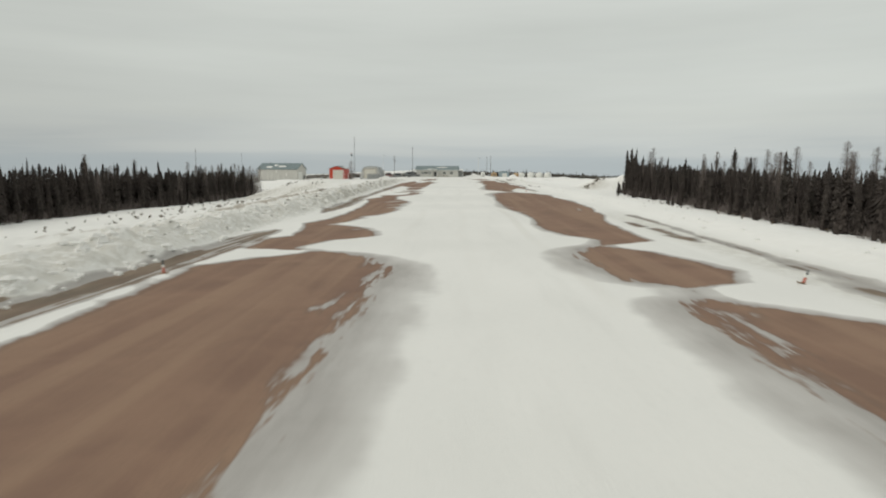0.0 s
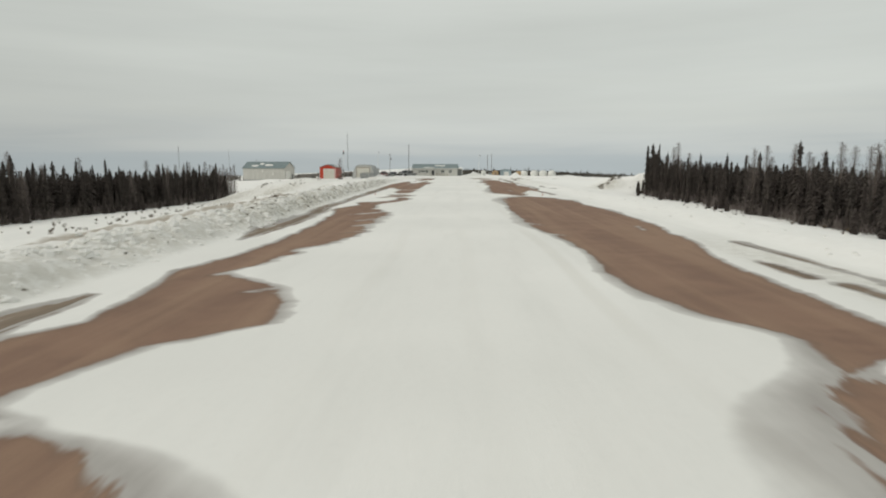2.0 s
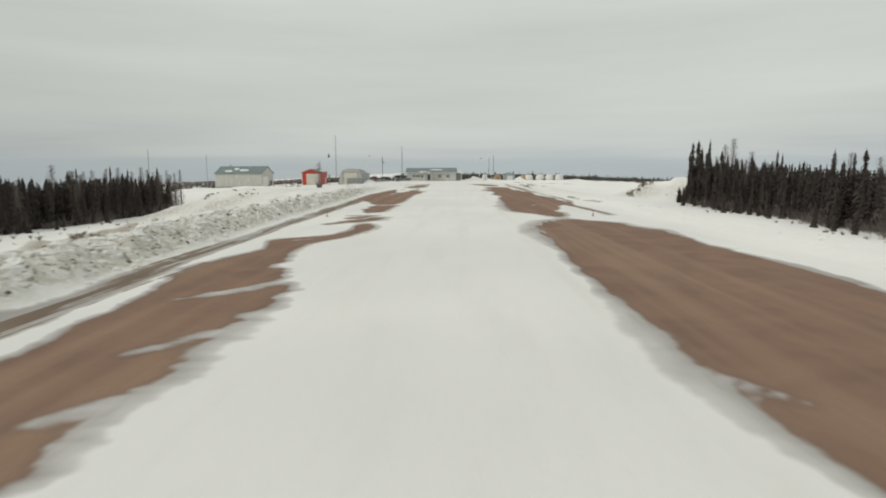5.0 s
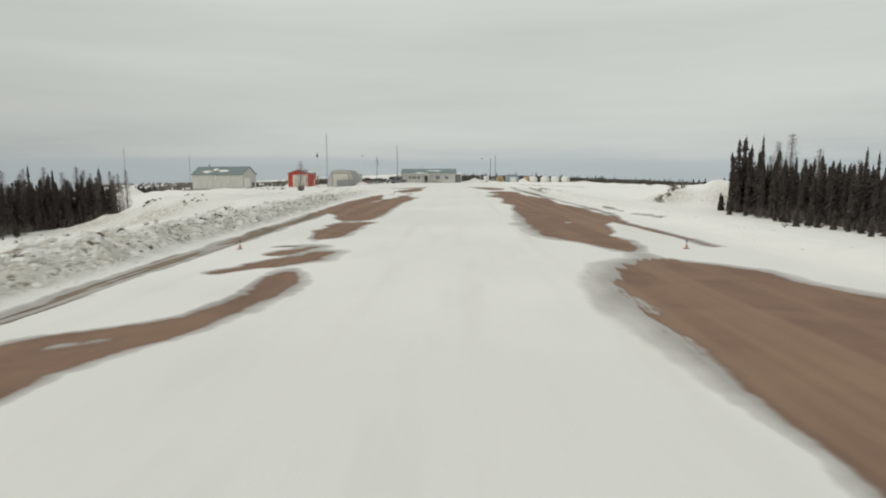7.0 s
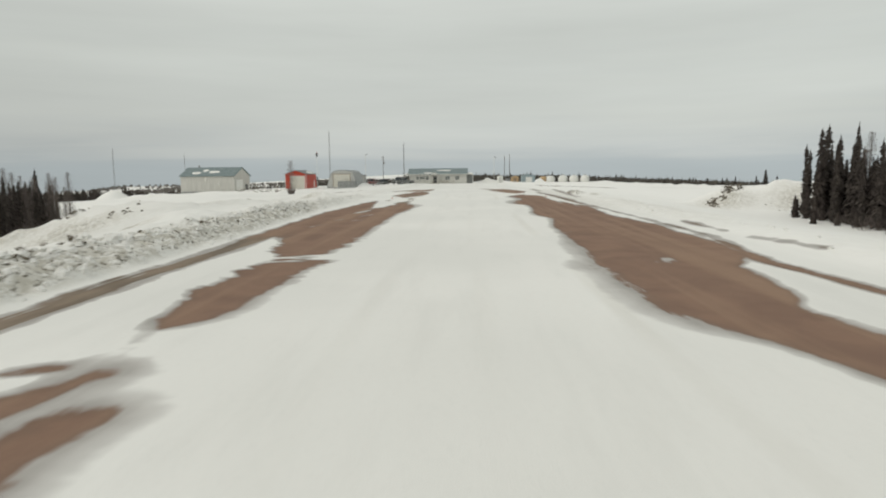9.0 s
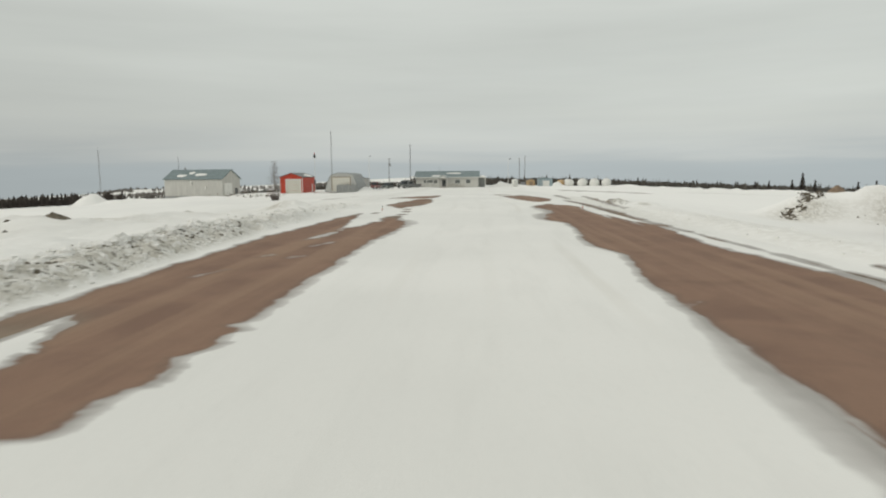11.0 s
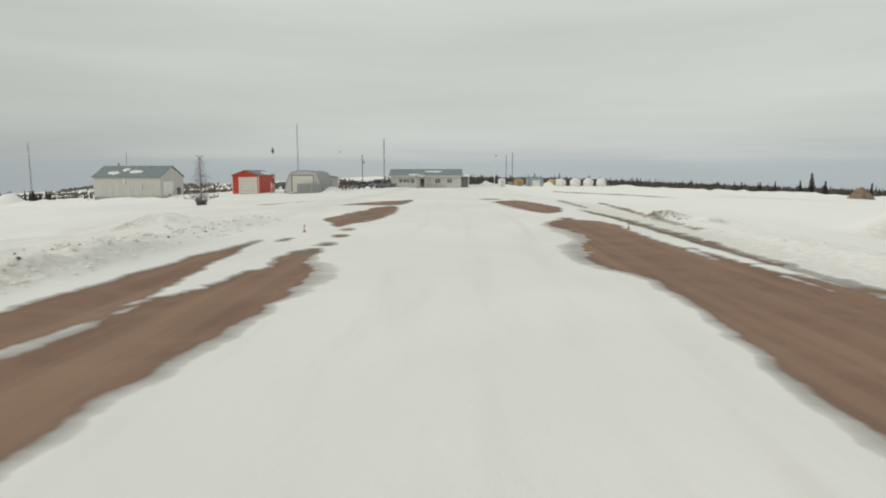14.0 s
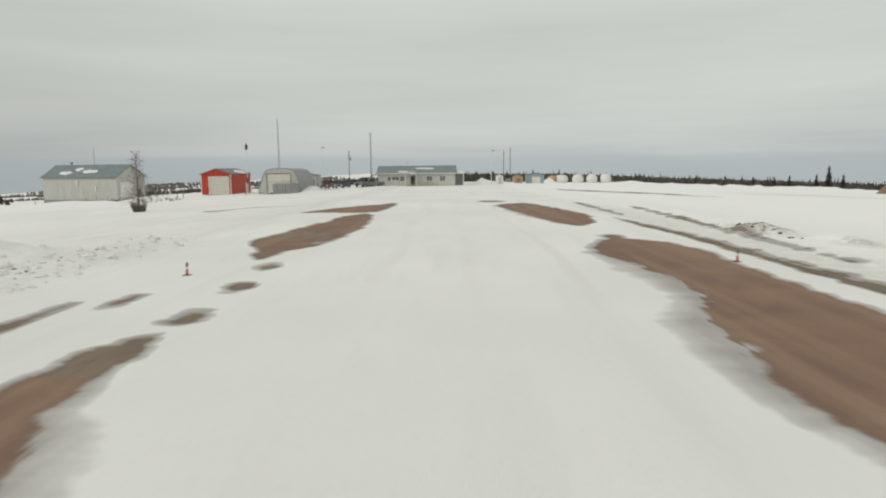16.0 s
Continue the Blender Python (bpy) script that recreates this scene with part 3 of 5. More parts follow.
def bareness(x, y):
    """Metres inside (plus) or outside (minus) the bare gravel."""
    s = -3.0
    if abs(x) < 16 and y < 190:
        for table, strip in (((LEFT, STRIP_LEFT),) if x < 0 else ((RIGHT, STRIP_RIGHT),)):
            i, o = edges(table, y)
            s = max(s, abs(o - i) / 2 - abs(x - (i + o) / 2) - (0.35 if abs(o - i) < 0.05 else 0))
            i, o = edges(strip, y)
            s = max(s, abs(o - i) / 2 - abs(x - (i + o) / 2) - (0.7 if abs(o - i) < 0.05 else 0.0))
    for isle in ISLES:
        if s > -1 and min(isle[1], isle[4]) - 2 < y < max(isle[1], isle[4]) + 2:
            s = min(s, -along(x, y, *isle))
    for streak in STREAKS:
        if min(streak[1], streak[4]) - 3 < y < max(streak[1], streak[4]) + 3 and min(streak[0], streak[3]) - 4 < x < max(streak[0], streak[3]) + 4:
            s = max(s, along(x, y, *streak))
    for cx, cy, rx, ry in SPOTS:
        d = math.sqrt(((x - cx) / rx) ** 2 + ((y - cy) / ry) ** 2)
        s = max(s, (1 - d) * min(rx, ry) if d < 3 else s)
    return max(-3.0, min(1.2, s))


def thinness(x, y):
    """How far the thin, greyed snow reaches from the bare gravel towards the middle."""
    i, o = edges(LEFT if x < 0 else RIGHT, y)
    if abs(x) > abs(i + o) / 2 + 0.6:
        return 0.16 if x < 0 else 0.16 + 0.4 * (1 - ease(14, 24, y)) + 0.3 * ease(66, 70, y) * (1 - ease(78, 84, y))
    n = max(0.0, noise.noise((y * 0.09, 2.0 if x < 0 else 8.0, 0)))
    w = 0.3 + 0.7 * n
    if x < 0 and y > 128:
        return 0.2
    if x < 0:
        w += 1.1 * (1 - ease(18, 24, y)) + 0.35 * ease(74, 76, y) * (1 - ease(79, 81, y)) + 0.4 * ease(120, 123, y) * (1 - ease(126, 128, y))
    else:
        w += 0.95 * (1 - ease(21, 27, y)) + 0.75 * ease(62, 68, y) * (1 - ease(76, 79, y)) + 0.15 * ease(72, 75, y) * (1 - ease(79, 81, y)) + 0.5 * ease(80, 83, y) * (1 - ease(90, 93, y)) + 0.55 * ease(127, 130, y) * (1 - ease(137, 140, y))
    return w


def raggedness(x, y):
    """How strongly drift tongues cut into the bare gravel."""
    if x > 0:
        return 0.12 + 0.25 * ease(110, 130, y)
    if x < -8.0 or y < 26:
        return 0.12
    if x < -6.2 and y < 82:
        return 0.08
    return 0.25 + 0.3 * ease(32, 37, y) * (1 - ease(58, 63, y)) + 0.45 * ease(84, 90, y) * (1 - ease(97, 101, y)) + 0.2 * ease(116, 121, y)


def muddiness(x, y):
    """Where the bare ground is dull olive-grey mud and dead grass, not brown gravel."""
    if x < 0:
        m = ease(7.8, 8.3, -x) * (1 - ease(97, 101, y)) + ease(10.3, 10.9, -x) * ease(100, 104, y)
        if x > -6.4 and 128 < y < 140:
            return 1.0
        return min(1.0, m + ease(128, 131, y) * max(0.0, min(0.9, 0.35 + 1.4 * noise.noise((x * 0.35, y * 0.2, 7.0)))))
    far = ease(124, 132, y) + 1 - ease(38, 42, y)
    return min(1.0, ease(10.3, 10.7, x) + far * ease(9.2, 9.7, x) + ease(160, 172, y) * 0.35)


def beaten(x, y):
    """The dirty beaten track on the bench behind the left bank."""
    if not -18 < x < -10 or not 20 < y < 90:
        return 0.0
    wide = 0.75 * ease(28, 44, y) * (1 - ease(66, 82, y)) + 0.25 * noise.noise((2.0, y * 0.2, 9.0))
    return ease(-0.25, 0.15, wide - abs(x + 13.9 + 0.25 * noise.noise((6.0, y * 0.12, 1.0))))


# soil on banks and heaps, with bank face shade and lens dimming painted in
def dirt_and_dimming(x, y):
    d = 0.0
    if x < -8.5:
        u = -9.1 - 1.0 * ease(40, 85, y) - 0.5 * ease(95, 120, y) - x
        d = ease(0.0, 0.9, u) * (1 - ease(2.4, 4.6, u)) * (1 - 0.75 * ease(116, 134, y)) * (0.66 + 0.42 * ease(38, 58, y) - 0.25 * ease(104, 120, y))
        # greys the left yard snow to stand in for lens dimming
        d = max(d, 0.3 * ease(112, 126, y) * (1 - ease(150, 185, y)) * ease(9.5, 12, -x) * (1 - ease(22, 34, -x)) * (0.6 + noise.noise((x * 0.2, y * 0.2, 3))))
        d = max(d, 0.85 * ease(40, 45, y) * (1 - ease(57, 66, y)) * max(0.0, 1 - ((x + 12.9) / 1.1) ** 2))
    if x > 8.5:
        d = max(d, 0.5 * ease(8.8, 9.8, x) * (1 - ease(11.0, 11.8, x)) * (1 - ease(36, 46, y)), 0.4 * ease(9.6, 10.6, x) * (1 - ease(12.4, 13.4, x)) * ease(112, 126, y) * (1 - ease(165, 178, y)))
    if x > 11.5:
        d = max(d, 0.10 * ease(11.5, 13, x) * (1 - ease(15, 19, x)))
        d = max(d, hump(x, y, 13.6, 146.5, 1.6, 4, 1.5), 0.5 * hump(x, y, 50, 205, 14, 22, 1.0), 0.45 * hump(x, y, 14, 120, 3, 30, 1.0))
    for cx, cy, rx, ry, h in BANK_HEAPS:
        d = max(d, 0.9 * hump(x, y, cx - 0.4 * rx, cy - 0.45 * ry, rx * 0.75, ry * 0.6, 1.0))
    return max(0.0, min(1.0, d))


def graded(stops):
    """Grid lines from (start, end, step) stretches."""
    out = []
    for a, b, s in stops:
        n = max(1, round((b - a) / s))
        out += [a + (b - a) * i / n for i in range(n)]
    return out + [stops[-1][1]]


def build_ground():
    xs = graded([(-1600, -400, 150), (-400, -120, 28), (-120, -100, 2.5), (-100, -50, 1.5), (-50, -22, 1.4), (-22, -16, 0.5), (-16, 16, 0.22), (16, 22, 0.5), (22, 50, 1.4), (50, 120, 2.2), (120, 400, 28), (400, 1600, 150)])
    ys = graded([(-120, -20, 12), (-20, 4, 2), (4, 150, 0.3), (150, 190, 0.6), (190, 232, 1.6), (232, 312, 1.8), (312, 420, 6), (420, 800, 40), (800, 2600, 200)])
    nx, ny = len(xs), len(ys)
    verts, bare, dirty, thin, ragged, strip, muddy, track = [], [], [], [], [], [], [], []
    for y in ys:
        for x in xs:
            s = bareness(x, y)
            z = land(x, y)
            if abs(x) < 12:
                z += 0.035 * (1 - ease(-0.25, 0.15, s)) + 0.02 * noise.noise((x * 0.8, y * 0.3, 8.0))
            verts.append((x, y, z))
            bare.append(s)
            dirty.append(dirt_and_dimming(x, y))
            thin.append(thinness(x, y) if abs(x) < 14 else 0.1)
            ragged.append(raggedness(x, y))
            muddy.append(muddiness(x, y))
            track.append(beaten(x, y))
            strip.append(ease(7.7, 8.2, -x) * (1 - ease(97, 100, y)) if x < 0 else ease(10.2, 10.5, x) * 0.6)
    faces = [(j * nx + i, j * nx + i + 1, (j + 1) * nx + i + 1, (j + 1) * nx + i) for j in range(ny - 1) for i in range(nx - 1)]
    me = bpy.data.meshes.new("ground")
    me.from_pydata(verts, [], faces)
    for name, values in (("bare", bare), ("dirty", dirty), ("thin", thin), ("ragged", ragged), ("strip", strip), ("muddy", muddy), ("track", track)):
        a = me.attributes.new(name, "FLOAT", "POINT")
        a.data.foreach_set("value", values)
    me.materials.append(M_GROUND)
    me.shade_smooth()
    tagged(new("ground", me), "snow-covered taxiway and fields with bare brown gravel patches", "ground", kind="structure")


build_ground()


# ---- trees ----
def spruce(rng, h, lean=0.0):
    """A narrow black spruce: trunk and a ragged crown of drooping boughs."""
    tree = thing("spruce_tree", Matrix(), "narrow dark black spruce with ragged drooping boughs", "tree", "spruces beside the taxiway")
    bm = bm_new()
    r = 0.012 * h + 0.02
    rod(bm, (0, 0, -0.6), (lean, 0, h * 0.98), r, r * 0.12, 7)
    part("trunk", bm, M_BARK, tree)
    bm = bm_new()
    low, wide = rng.uniform(0.0, 0.08), rng.uniform(0.075, 0.12) * h
    power = rng.uniform(0.4, 0.75)
    z = h * low + 0.15
    while z < h * 0.985:
        t = z / h
        club = 1.0 + 0.3 * math.exp(-((t - 0.9) / 0.05) ** 2) * rng.uniform(0.2, 1)
        thin = 0.55 if 0.7 < t < 0.84 and rng.random() < 0.5 else 1.0
        reach = wide * (1 - t) ** power * club * thin * rng.uniform(0.55, 1.15) + 0.05
        n = rng.randint(6, 9)
        a0 = rng.uniform(0, 6.28)
        for i in range(n):
            if rng.random() < 0.12:
                continue
            a = a0 + 6.283 * i / n + rng.uniform(-0.4, 0.4)
            l = reach * rng.uniform(0.5, 1.2)
            c, s = math.cos(a), math.sin(a)
            base = Vector((lean * t, 0, z + rng.uniform(-0.06, 0.06)))
            droop = l * rng.uniform(0.2, 0.95)
            side = Vector((-s, c, 0)) * (l * rng.uniform(0.13, 0.28) + 0.03)
            mid = base + Vector((c * l * 0.55, s * l * 0.55, -droop * 0.35))
            tip = base + Vector((c * l, s * l, -droop))
            thick = Vector((0, 0, l * 0.17 + 0.05))
            vb, vl, vr, vt, vu, vd = (bm.verts.new(p) for p in (base, mid + side, mid - side - Vector((0, 0, 0.04)), tip, mid + thick * 0.6, mid - thick))
            for f in ((vb, vl, vu), (vb, vu, vr), (vt, vu, vl), (vt, vr, vu), (vb, vd, vl), (vb, vr, vd), (vt, vl, vd), (vt, vd, vr)):
                bm.faces.new(f)
        z += h * rng.uniform(0.010, 0.018)
    rod(bm, (lean * 0.95, 0, h * 0.95), (lean, 0, h * 1.03), 0.05, 0.0, 5)
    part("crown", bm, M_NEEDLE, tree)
    return tree


def bare_tree(rng, h, name, label, spread=0.12, twiggy=130, fat=0.95, rise=0.5):
    """A leafless tamarack: trunk, limbs and fine twigs."""
    tree = thing(name, Matrix(), label, "tree")
    bm = bm_new()
    rod(bm, (0, 0, -0.6), (0.05 * h * rng.uniform(-1, 1) * 0.3, 0, h), 0.011 * h + 0.02, 0.012, 7)
    part("trunk", bm, M_BARK, tree)
    bm = bm_new()
    for i in range(twiggy):
        t = 0.08 + 0.9 * (i + rng.random()) / twiggy
        a = i * 2.4 + rng.uniform(-0.5, 0.5)
        l = spread * h * (1.05 - t) ** 0.6 * rng.uniform(0.6, 1.2) + 0.12
        p = Vector((0, 0, h * t))
        q = p + Vector((math.cos(a) * l, math.sin(a) * l, l * rng.uniform(-0.05, rise)))
        rod(bm, p, q, 0.022 * fat, 0.01 * fat, 3)
        for j in range(8):
            f = rng.uniform(0.2, 1)
            s = p.lerp(q, f)
            e = s + Vector((rng.uniform(-1, 1), rng.uniform(-1, 1), rng.uniform(-0.4, 0.8))) * l * 0.42
            rod(bm, s, e, 0.014 * fat, 0.006 * fat, 3)
    part("crown", bm, M_TWIG, tree)
    return tree


rng = random.Random(11)
KINDS = [spruce(rng, 7.0, rng.uniform(-0.25, 0.25)) for _ in range(9)]
LARCH = [bare_tree(rng, 7.5, "tamarack_tree", "bare grey leafless tamarack among the spruces", 0.115, 230, 0.5) for _ in range(3)]
KINDS_USED, LARCH_USED = set(), set()


def plant(kinds, used, x, y, h, group):
    k = rng.randrange(len(kinds))
    ob = kinds[k]
    s = h / 7.0
    m = pose(x, y, land(x, y) - 0.05, 0, 0, rng.uniform(0, 360))
    if k in used:
        ob = copy_thing(ob, m)
    else:
        used.add(k)
        ob.matrix_basis = m
    ob.scale = (s * rng.uniform(0.9, 1.15),) * 2 + (s,)
    if group:
        ob["group"] = group
    return ob


def edge_right(y):
    return 31.9 + 5.4 * ease(40, 144, y) + 1.2 * noise.noise((y * 0.12, 3.0, 0))


def edge_left(y):
    return -52.6 + 8.6 * ease(70, 140, y) + 1.5 * noise.noise((y * 0.1, 7.0, 0))


for i in range(136):
    y = 40 + 105 * (i + rng.random()) / 136
    d = abs(rng.gauss(0, 3.4)) - 0.8
    tall = rng.random()
    h = rng.uniform(4.3, 6.2) + (rng.uniform(0.8, 2.1) if tall > 0.82 else 0) + (2.0 * ease(110, 136, y)) - 0.7 * (1 - ease(60, 85, y))
    plant(KINDS, KINDS_USED, edge_right(y) + d + (1.5 if y > 139 else 0), y, h, "spruces beside the taxiway")
for i in range(128):
    y = 60 + 80 * (i + rng.random()) / 128
    d = abs(rng.gauss(0, 4.0)) - 0.8
    tall = rng.random()
    h = rng.uniform(4.8, 6.6) + (rng.uniform(0.7, 1.9) if tall > 0.84 else 0) + 0.9 * (1 - ease(90, 115, y)) - 0.6 * ease(108, 130, y)
    plant(KINDS, KINDS_USED, edge_left(y) - d - (2 if y > 132 else 0), y, h, "spruces beside the taxiway")
for x, y, h in ((35.2, 56.6, 6.6), (37.2, 60.6, 7.6), (34.1, 66.7, 6.9), (39, 72.7, 7.6), (41.2, 132.3, 9.3), (42.2, 137.4, 8.6), (38.7, 58.6, 7.0),
                (-45.8, 138.4, 6.2), (-47.8, 134.3, 6.8), (-44.8, 137.4, 5.6), (-48.7, 129.3, 6.8), (-50.6, 117.2, 7.2), (-54.4, 105, 7.6), (-53.2, 88.9, 8.0), (-51.6, 123.2, 6.6), (-45.3, 135.3, 5.6)):
    plant(LARCH, LARCH_USED, x, y, h, "tamaracks among the spruces")
for i in range(40):
    y = rng.uniform(118, 141) if i % 3 else rng.uniform(72, 118)
    plant(LARCH, LARCH_USED, edge_left(y) - rng.uniform(-0.5, 5), y, rng.uniform(4.5, 6.6), "tamaracks among the spruces")
for i in range(30):
    y = rng.uniform(48, 84) if i % 2 else rng.uniform(84, 138)
    plant(LARCH, LARCH_USED, edge_right(y) + rng.uniform(1, 8), y, rng.uniform(5.6, 7.6), "tamaracks among the spruces")
# lone conifers out on the flat
for x, y, h in ((110.9, 304, 6.2), (108.4, 306, 4.0), (114.5, 303, 4.2), (101.9, 309.1, 3.6), (96.9, 308.1, 3.2), (126, 299, 4.0), (130, 295.9, 4.6), (134.1, 292.9, 4.2), (92.8, 312.1, 3.0), (140.1, 290.9, 4.6), (137.1, 294.9, 3.6)):
    ob = plant(KINDS, KINDS_USED, x, y, h, "lone spruces on the far flat")
    ob.scale = (ob.scale[0] * 2.4, ob.scale[1] * 2.4, ob.scale[2] * 1.15)
lone_tree = bare_tree(rng, 8.2, "bare_tree", "bare grey leafless tree with dense undergrowth alone in the snow", 0.24, 200, 0.5, 1.1)
bm = bm_new()
for i in range(170):
    a, l = rng.uniform(0, 6.28), rng.uniform(0.6, 1.6) + 2.0 * rng.random() ** 3
    c = rng.uniform(0, 0.6)
    p = Vector((math.cos(a) * c, math.sin(a) * c, -0.2))
    q = p + Vector((math.cos(a) * l * 0.28, math.sin(a) * l * 0.28, l * rng.uniform(0.6, 1.0)))
    rod(bm, p, q, 0.024, 0.01, 3)
    for j in range(3):
        s = p.lerp(q, rng.uniform(0.4, 1))
        rod(bm, s, s + Vector((rng.uniform(-1, 1), rng.uniform(-1, 1), rng.uniform(-0.2, 0.9))) * 0.4, 0.022, 0.01, 3)
part("undergrowth", bm, M_TWIG, lone_tree, "dense bare undergrowth")
lone_tree.matrix_basis = pose(-30.0, 178.7, land(-30.0, 178.7) - 0.1, 0, 0, 40) @ Matrix.Scale(0.7, 4)


def woods(name, label, places, mat):
    """Distant or inner woods nobody could count: small ragged conifers in one mesh."""
    verts, faces = [], []
    for x, y, h, w in places:
        z = land(x, y) - 0.2
        a0 = rng.uniform(0, 6.28)
        for lo, hi, wide in ((0.0, 0.52, 1.0), (0.3, 0.8, 0.72), (0.6, 1.06, 0.42)):
            b = len(verts)
            for i in range(5):
                a = a0 + 1.2566 * i + rng.uniform(-0.3, 0.3)
                r = w * wide * rng.uniform(0.65, 1.25)
                verts.append((x + r * math.cos(a), y + r * math.sin(a), z + h * lo * rng.uniform(0.8, 1.1)))
            verts.append((x + rng.uniform(-0.1, 0.1) * w, y, z + h * hi))
            faces += [(b + i, b + (i + 1) % 5, b + 5) for i in range(5)]
    me = bpy.data.meshes.new(name)
    me.from_pydata(verts, [], faces)
    me.materials.append(mat)
    tagged(new(name, me), label, "woods", kind="stuff")


def thicket(name, label, places, mat):
    """The crowded inner trees of a stand, each with its own boughs, in one mesh."""
    verts, faces = [], []
    for x, y, h, w in places:
        z0 = land(x, y) - 0.1
        power = rng.uniform(0.4, 0.8)
        for i in range(64):
            t = (i + rng.random()) / 64
            l = w * (1 - t) ** power * rng.uniform(0.5, 1.2) + 0.06
            a = i * 2.39996 + rng.uniform(-0.4, 0.4)
            c, s = math.cos(a), math.sin(a)
            z = z0 + h * t
            d = l * rng.uniform(0.2, 0.9)
            q, e = l * 0.32 + 0.05, l * 0.2 + 0.1
            b = len(verts)
            verts += [(x, y, z + e), (x + c * l, y + s * l, z - d), (x + c * l * 0.5 - s * q, y + s * l * 0.5 + c * q, z - d * 0.4), (x + c * l * 0.5 + s * q, y + s * l * 0.5 - c * q, z - d * 0.4 - 0.05), (x + c * l * 0.4, y + s * l * 0.4, z - d * 0.4 - e)]
            faces += [(b, b + 2, b + 1), (b, b + 1, b + 3), (b + 4, b + 1, b + 2), (b + 4, b + 3, b + 1), (b, b + 4, b + 2), (b, b + 3, b + 4)]
    me = bpy.data.meshes.new(name)
    me.from_pydata(verts, [], faces)
    me.materials.append(mat)
    tagged(new(name, me), label, "woods", kind="stuff")


young = []
for i in range(90):
    y = rng.uniform(44, 143) if i % 2 else rng.uniform(62, 136)
    x = edge_right(y) - abs(rng.gauss(0, 1.5)) if i % 2 else edge_left(y) + abs(rng.gauss(0, 1.6))
    h = rng.uniform(0.9, 3.2)
    young.append((x, y, h, 0.14 * h + 0.12))
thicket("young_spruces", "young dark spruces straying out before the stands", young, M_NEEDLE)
young = []
for i in range(330):
    y = rng.uniform(234, 258)
    x = -97 - 33 * rng.random() - 0.6 * (y - 234) if i % 8 else -84 - 16 * rng.random() - 0.6 * (y - 234)
    h = rng.uniform(1.4, 3.4)
    young.append((x, y, h, 0.16 * h + 0.14))
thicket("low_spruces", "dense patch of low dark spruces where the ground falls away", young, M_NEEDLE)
inner = []
for i in range(1400):
    y = rng.uniform(36, 143)
    x = edge_right(y) + 1.4 + 30 * rng.random() ** 1.8
    h = rng.uniform(3.4, 5.6) + 1.2 * ease(110, 136, y)
    inner.append((x, y, h, rng.uniform(0.5, 0.85)))
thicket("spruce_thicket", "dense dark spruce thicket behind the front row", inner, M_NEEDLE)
inner = []
for i in range(1400):
    y = rng.uniform(50, 138)
    x = edge_left(y) - 1.4 - 32 * rng.random() ** 1.8
    inner.append((x, y, rng.uniform(3.8, 6.0) + 0.7 * (1 - ease(90, 115, y)), rng.uniform(0.5, 0.9)))
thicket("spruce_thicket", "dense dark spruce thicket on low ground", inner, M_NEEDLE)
far = []
for i in range(7600):
    x = rng.uniform(-30, 330)
    y = 335 + 70 * rng.random() - 0.16 * max(0, x - 60) + (18 if x < 20 else 0)
    if noise.noise((x * 0.03, y * 0.05, 2)) > -0.5:
        far.append((x, y, rng.uniform(2.3, 3.3) + (rng.uniform(0.6, 1.6) if rng.random() > 0.96 else 0), rng.uniform(0.7, 1.3)))
woods("far_woods", "low dark line of distant spruce woods", far, M_HAZEWOOD)
far = []
for i in range(5200):
    x = -70 - 420 * rng.random()
    y = rng.choice((290, 345, 350, 430)) + rng.uniform(-9, 9) + 0.1 * (x + 70)
    if noise.noise((x * 0.03, y * 0.09, 5)) > 0.05 - 0.15 * (y > 330):
        far.append((x, y, rng.uniform(0.8, 1.9) + (0.9 if rng.random() > 0.93 else 0), rng.uniform(0.35, 0.7)))
for i in range(1500):
    x = rng.uniform(-70, -20)
    y = 325 + 60 * rng.random()
    if noise.noise((x * 0.05, y * 0.06, 5)) > -0.1:
        far.append((x, y, rng.uniform(1.0, 2.6), rng.uniform(0.7, 1.2)))
woods("far_scrub_woods", "patchy dark scrub woods on far snowy flats", far, M_HAZEWOOD)
far = []
for i in range(6000):
    x = -90 - 700 * rng.random()
    y = rng.choice((520, 640, 720, 775)) + rng.uniform(-25, 25)
    if noise.noise((x * 0.016, y * 0.03, 5)) > 0.0:
        far.append((x, y, rng.uniform(1.5, 3.2), rng.uniform(1.2, 2.4)))
woods("far_hill_scrub", "scrub on far snowy hills, paled for haze", far, M_HAZESCRUB)


# ---- shrubs and clods ----
def shrub(seed):
    r = random.Random(seed)
    ob = thing("shrub", Matrix(), "small bare brown shrub poking through the snow", "shrub", "shrubs on the snowy slope")
    bm = bm_new()
    for i in range(20):
        a, l = r.uniform(0, 6.28), r.uniform(0.25, 0.8)
        q = Vector((math.cos(a) * l * r.uniform(0.1, 0.8), math.sin(a) * l * r.uniform(0.1, 0.8), l * r.uniform(0.5, 1)))
        rod(bm, (r.uniform(-0.2, 0.2), r.uniform(-0.2, 0.2), -0.1), q, 0.02, 0.008, 4)
        for j in range(4):
            e = q + Vector((r.uniform(-1, 1), r.uniform(-1, 1), r.uniform(-0.5, 0.6))) * 0.22
            rod(bm, q * r.uniform(0.5, 1), e, 0.014, 0.005, 3)
    part("bush", bm, M_SCRUB, ob)
    return ob


SHRUBS = [shrub(s) for s in range(4)]
n_shrub = 0
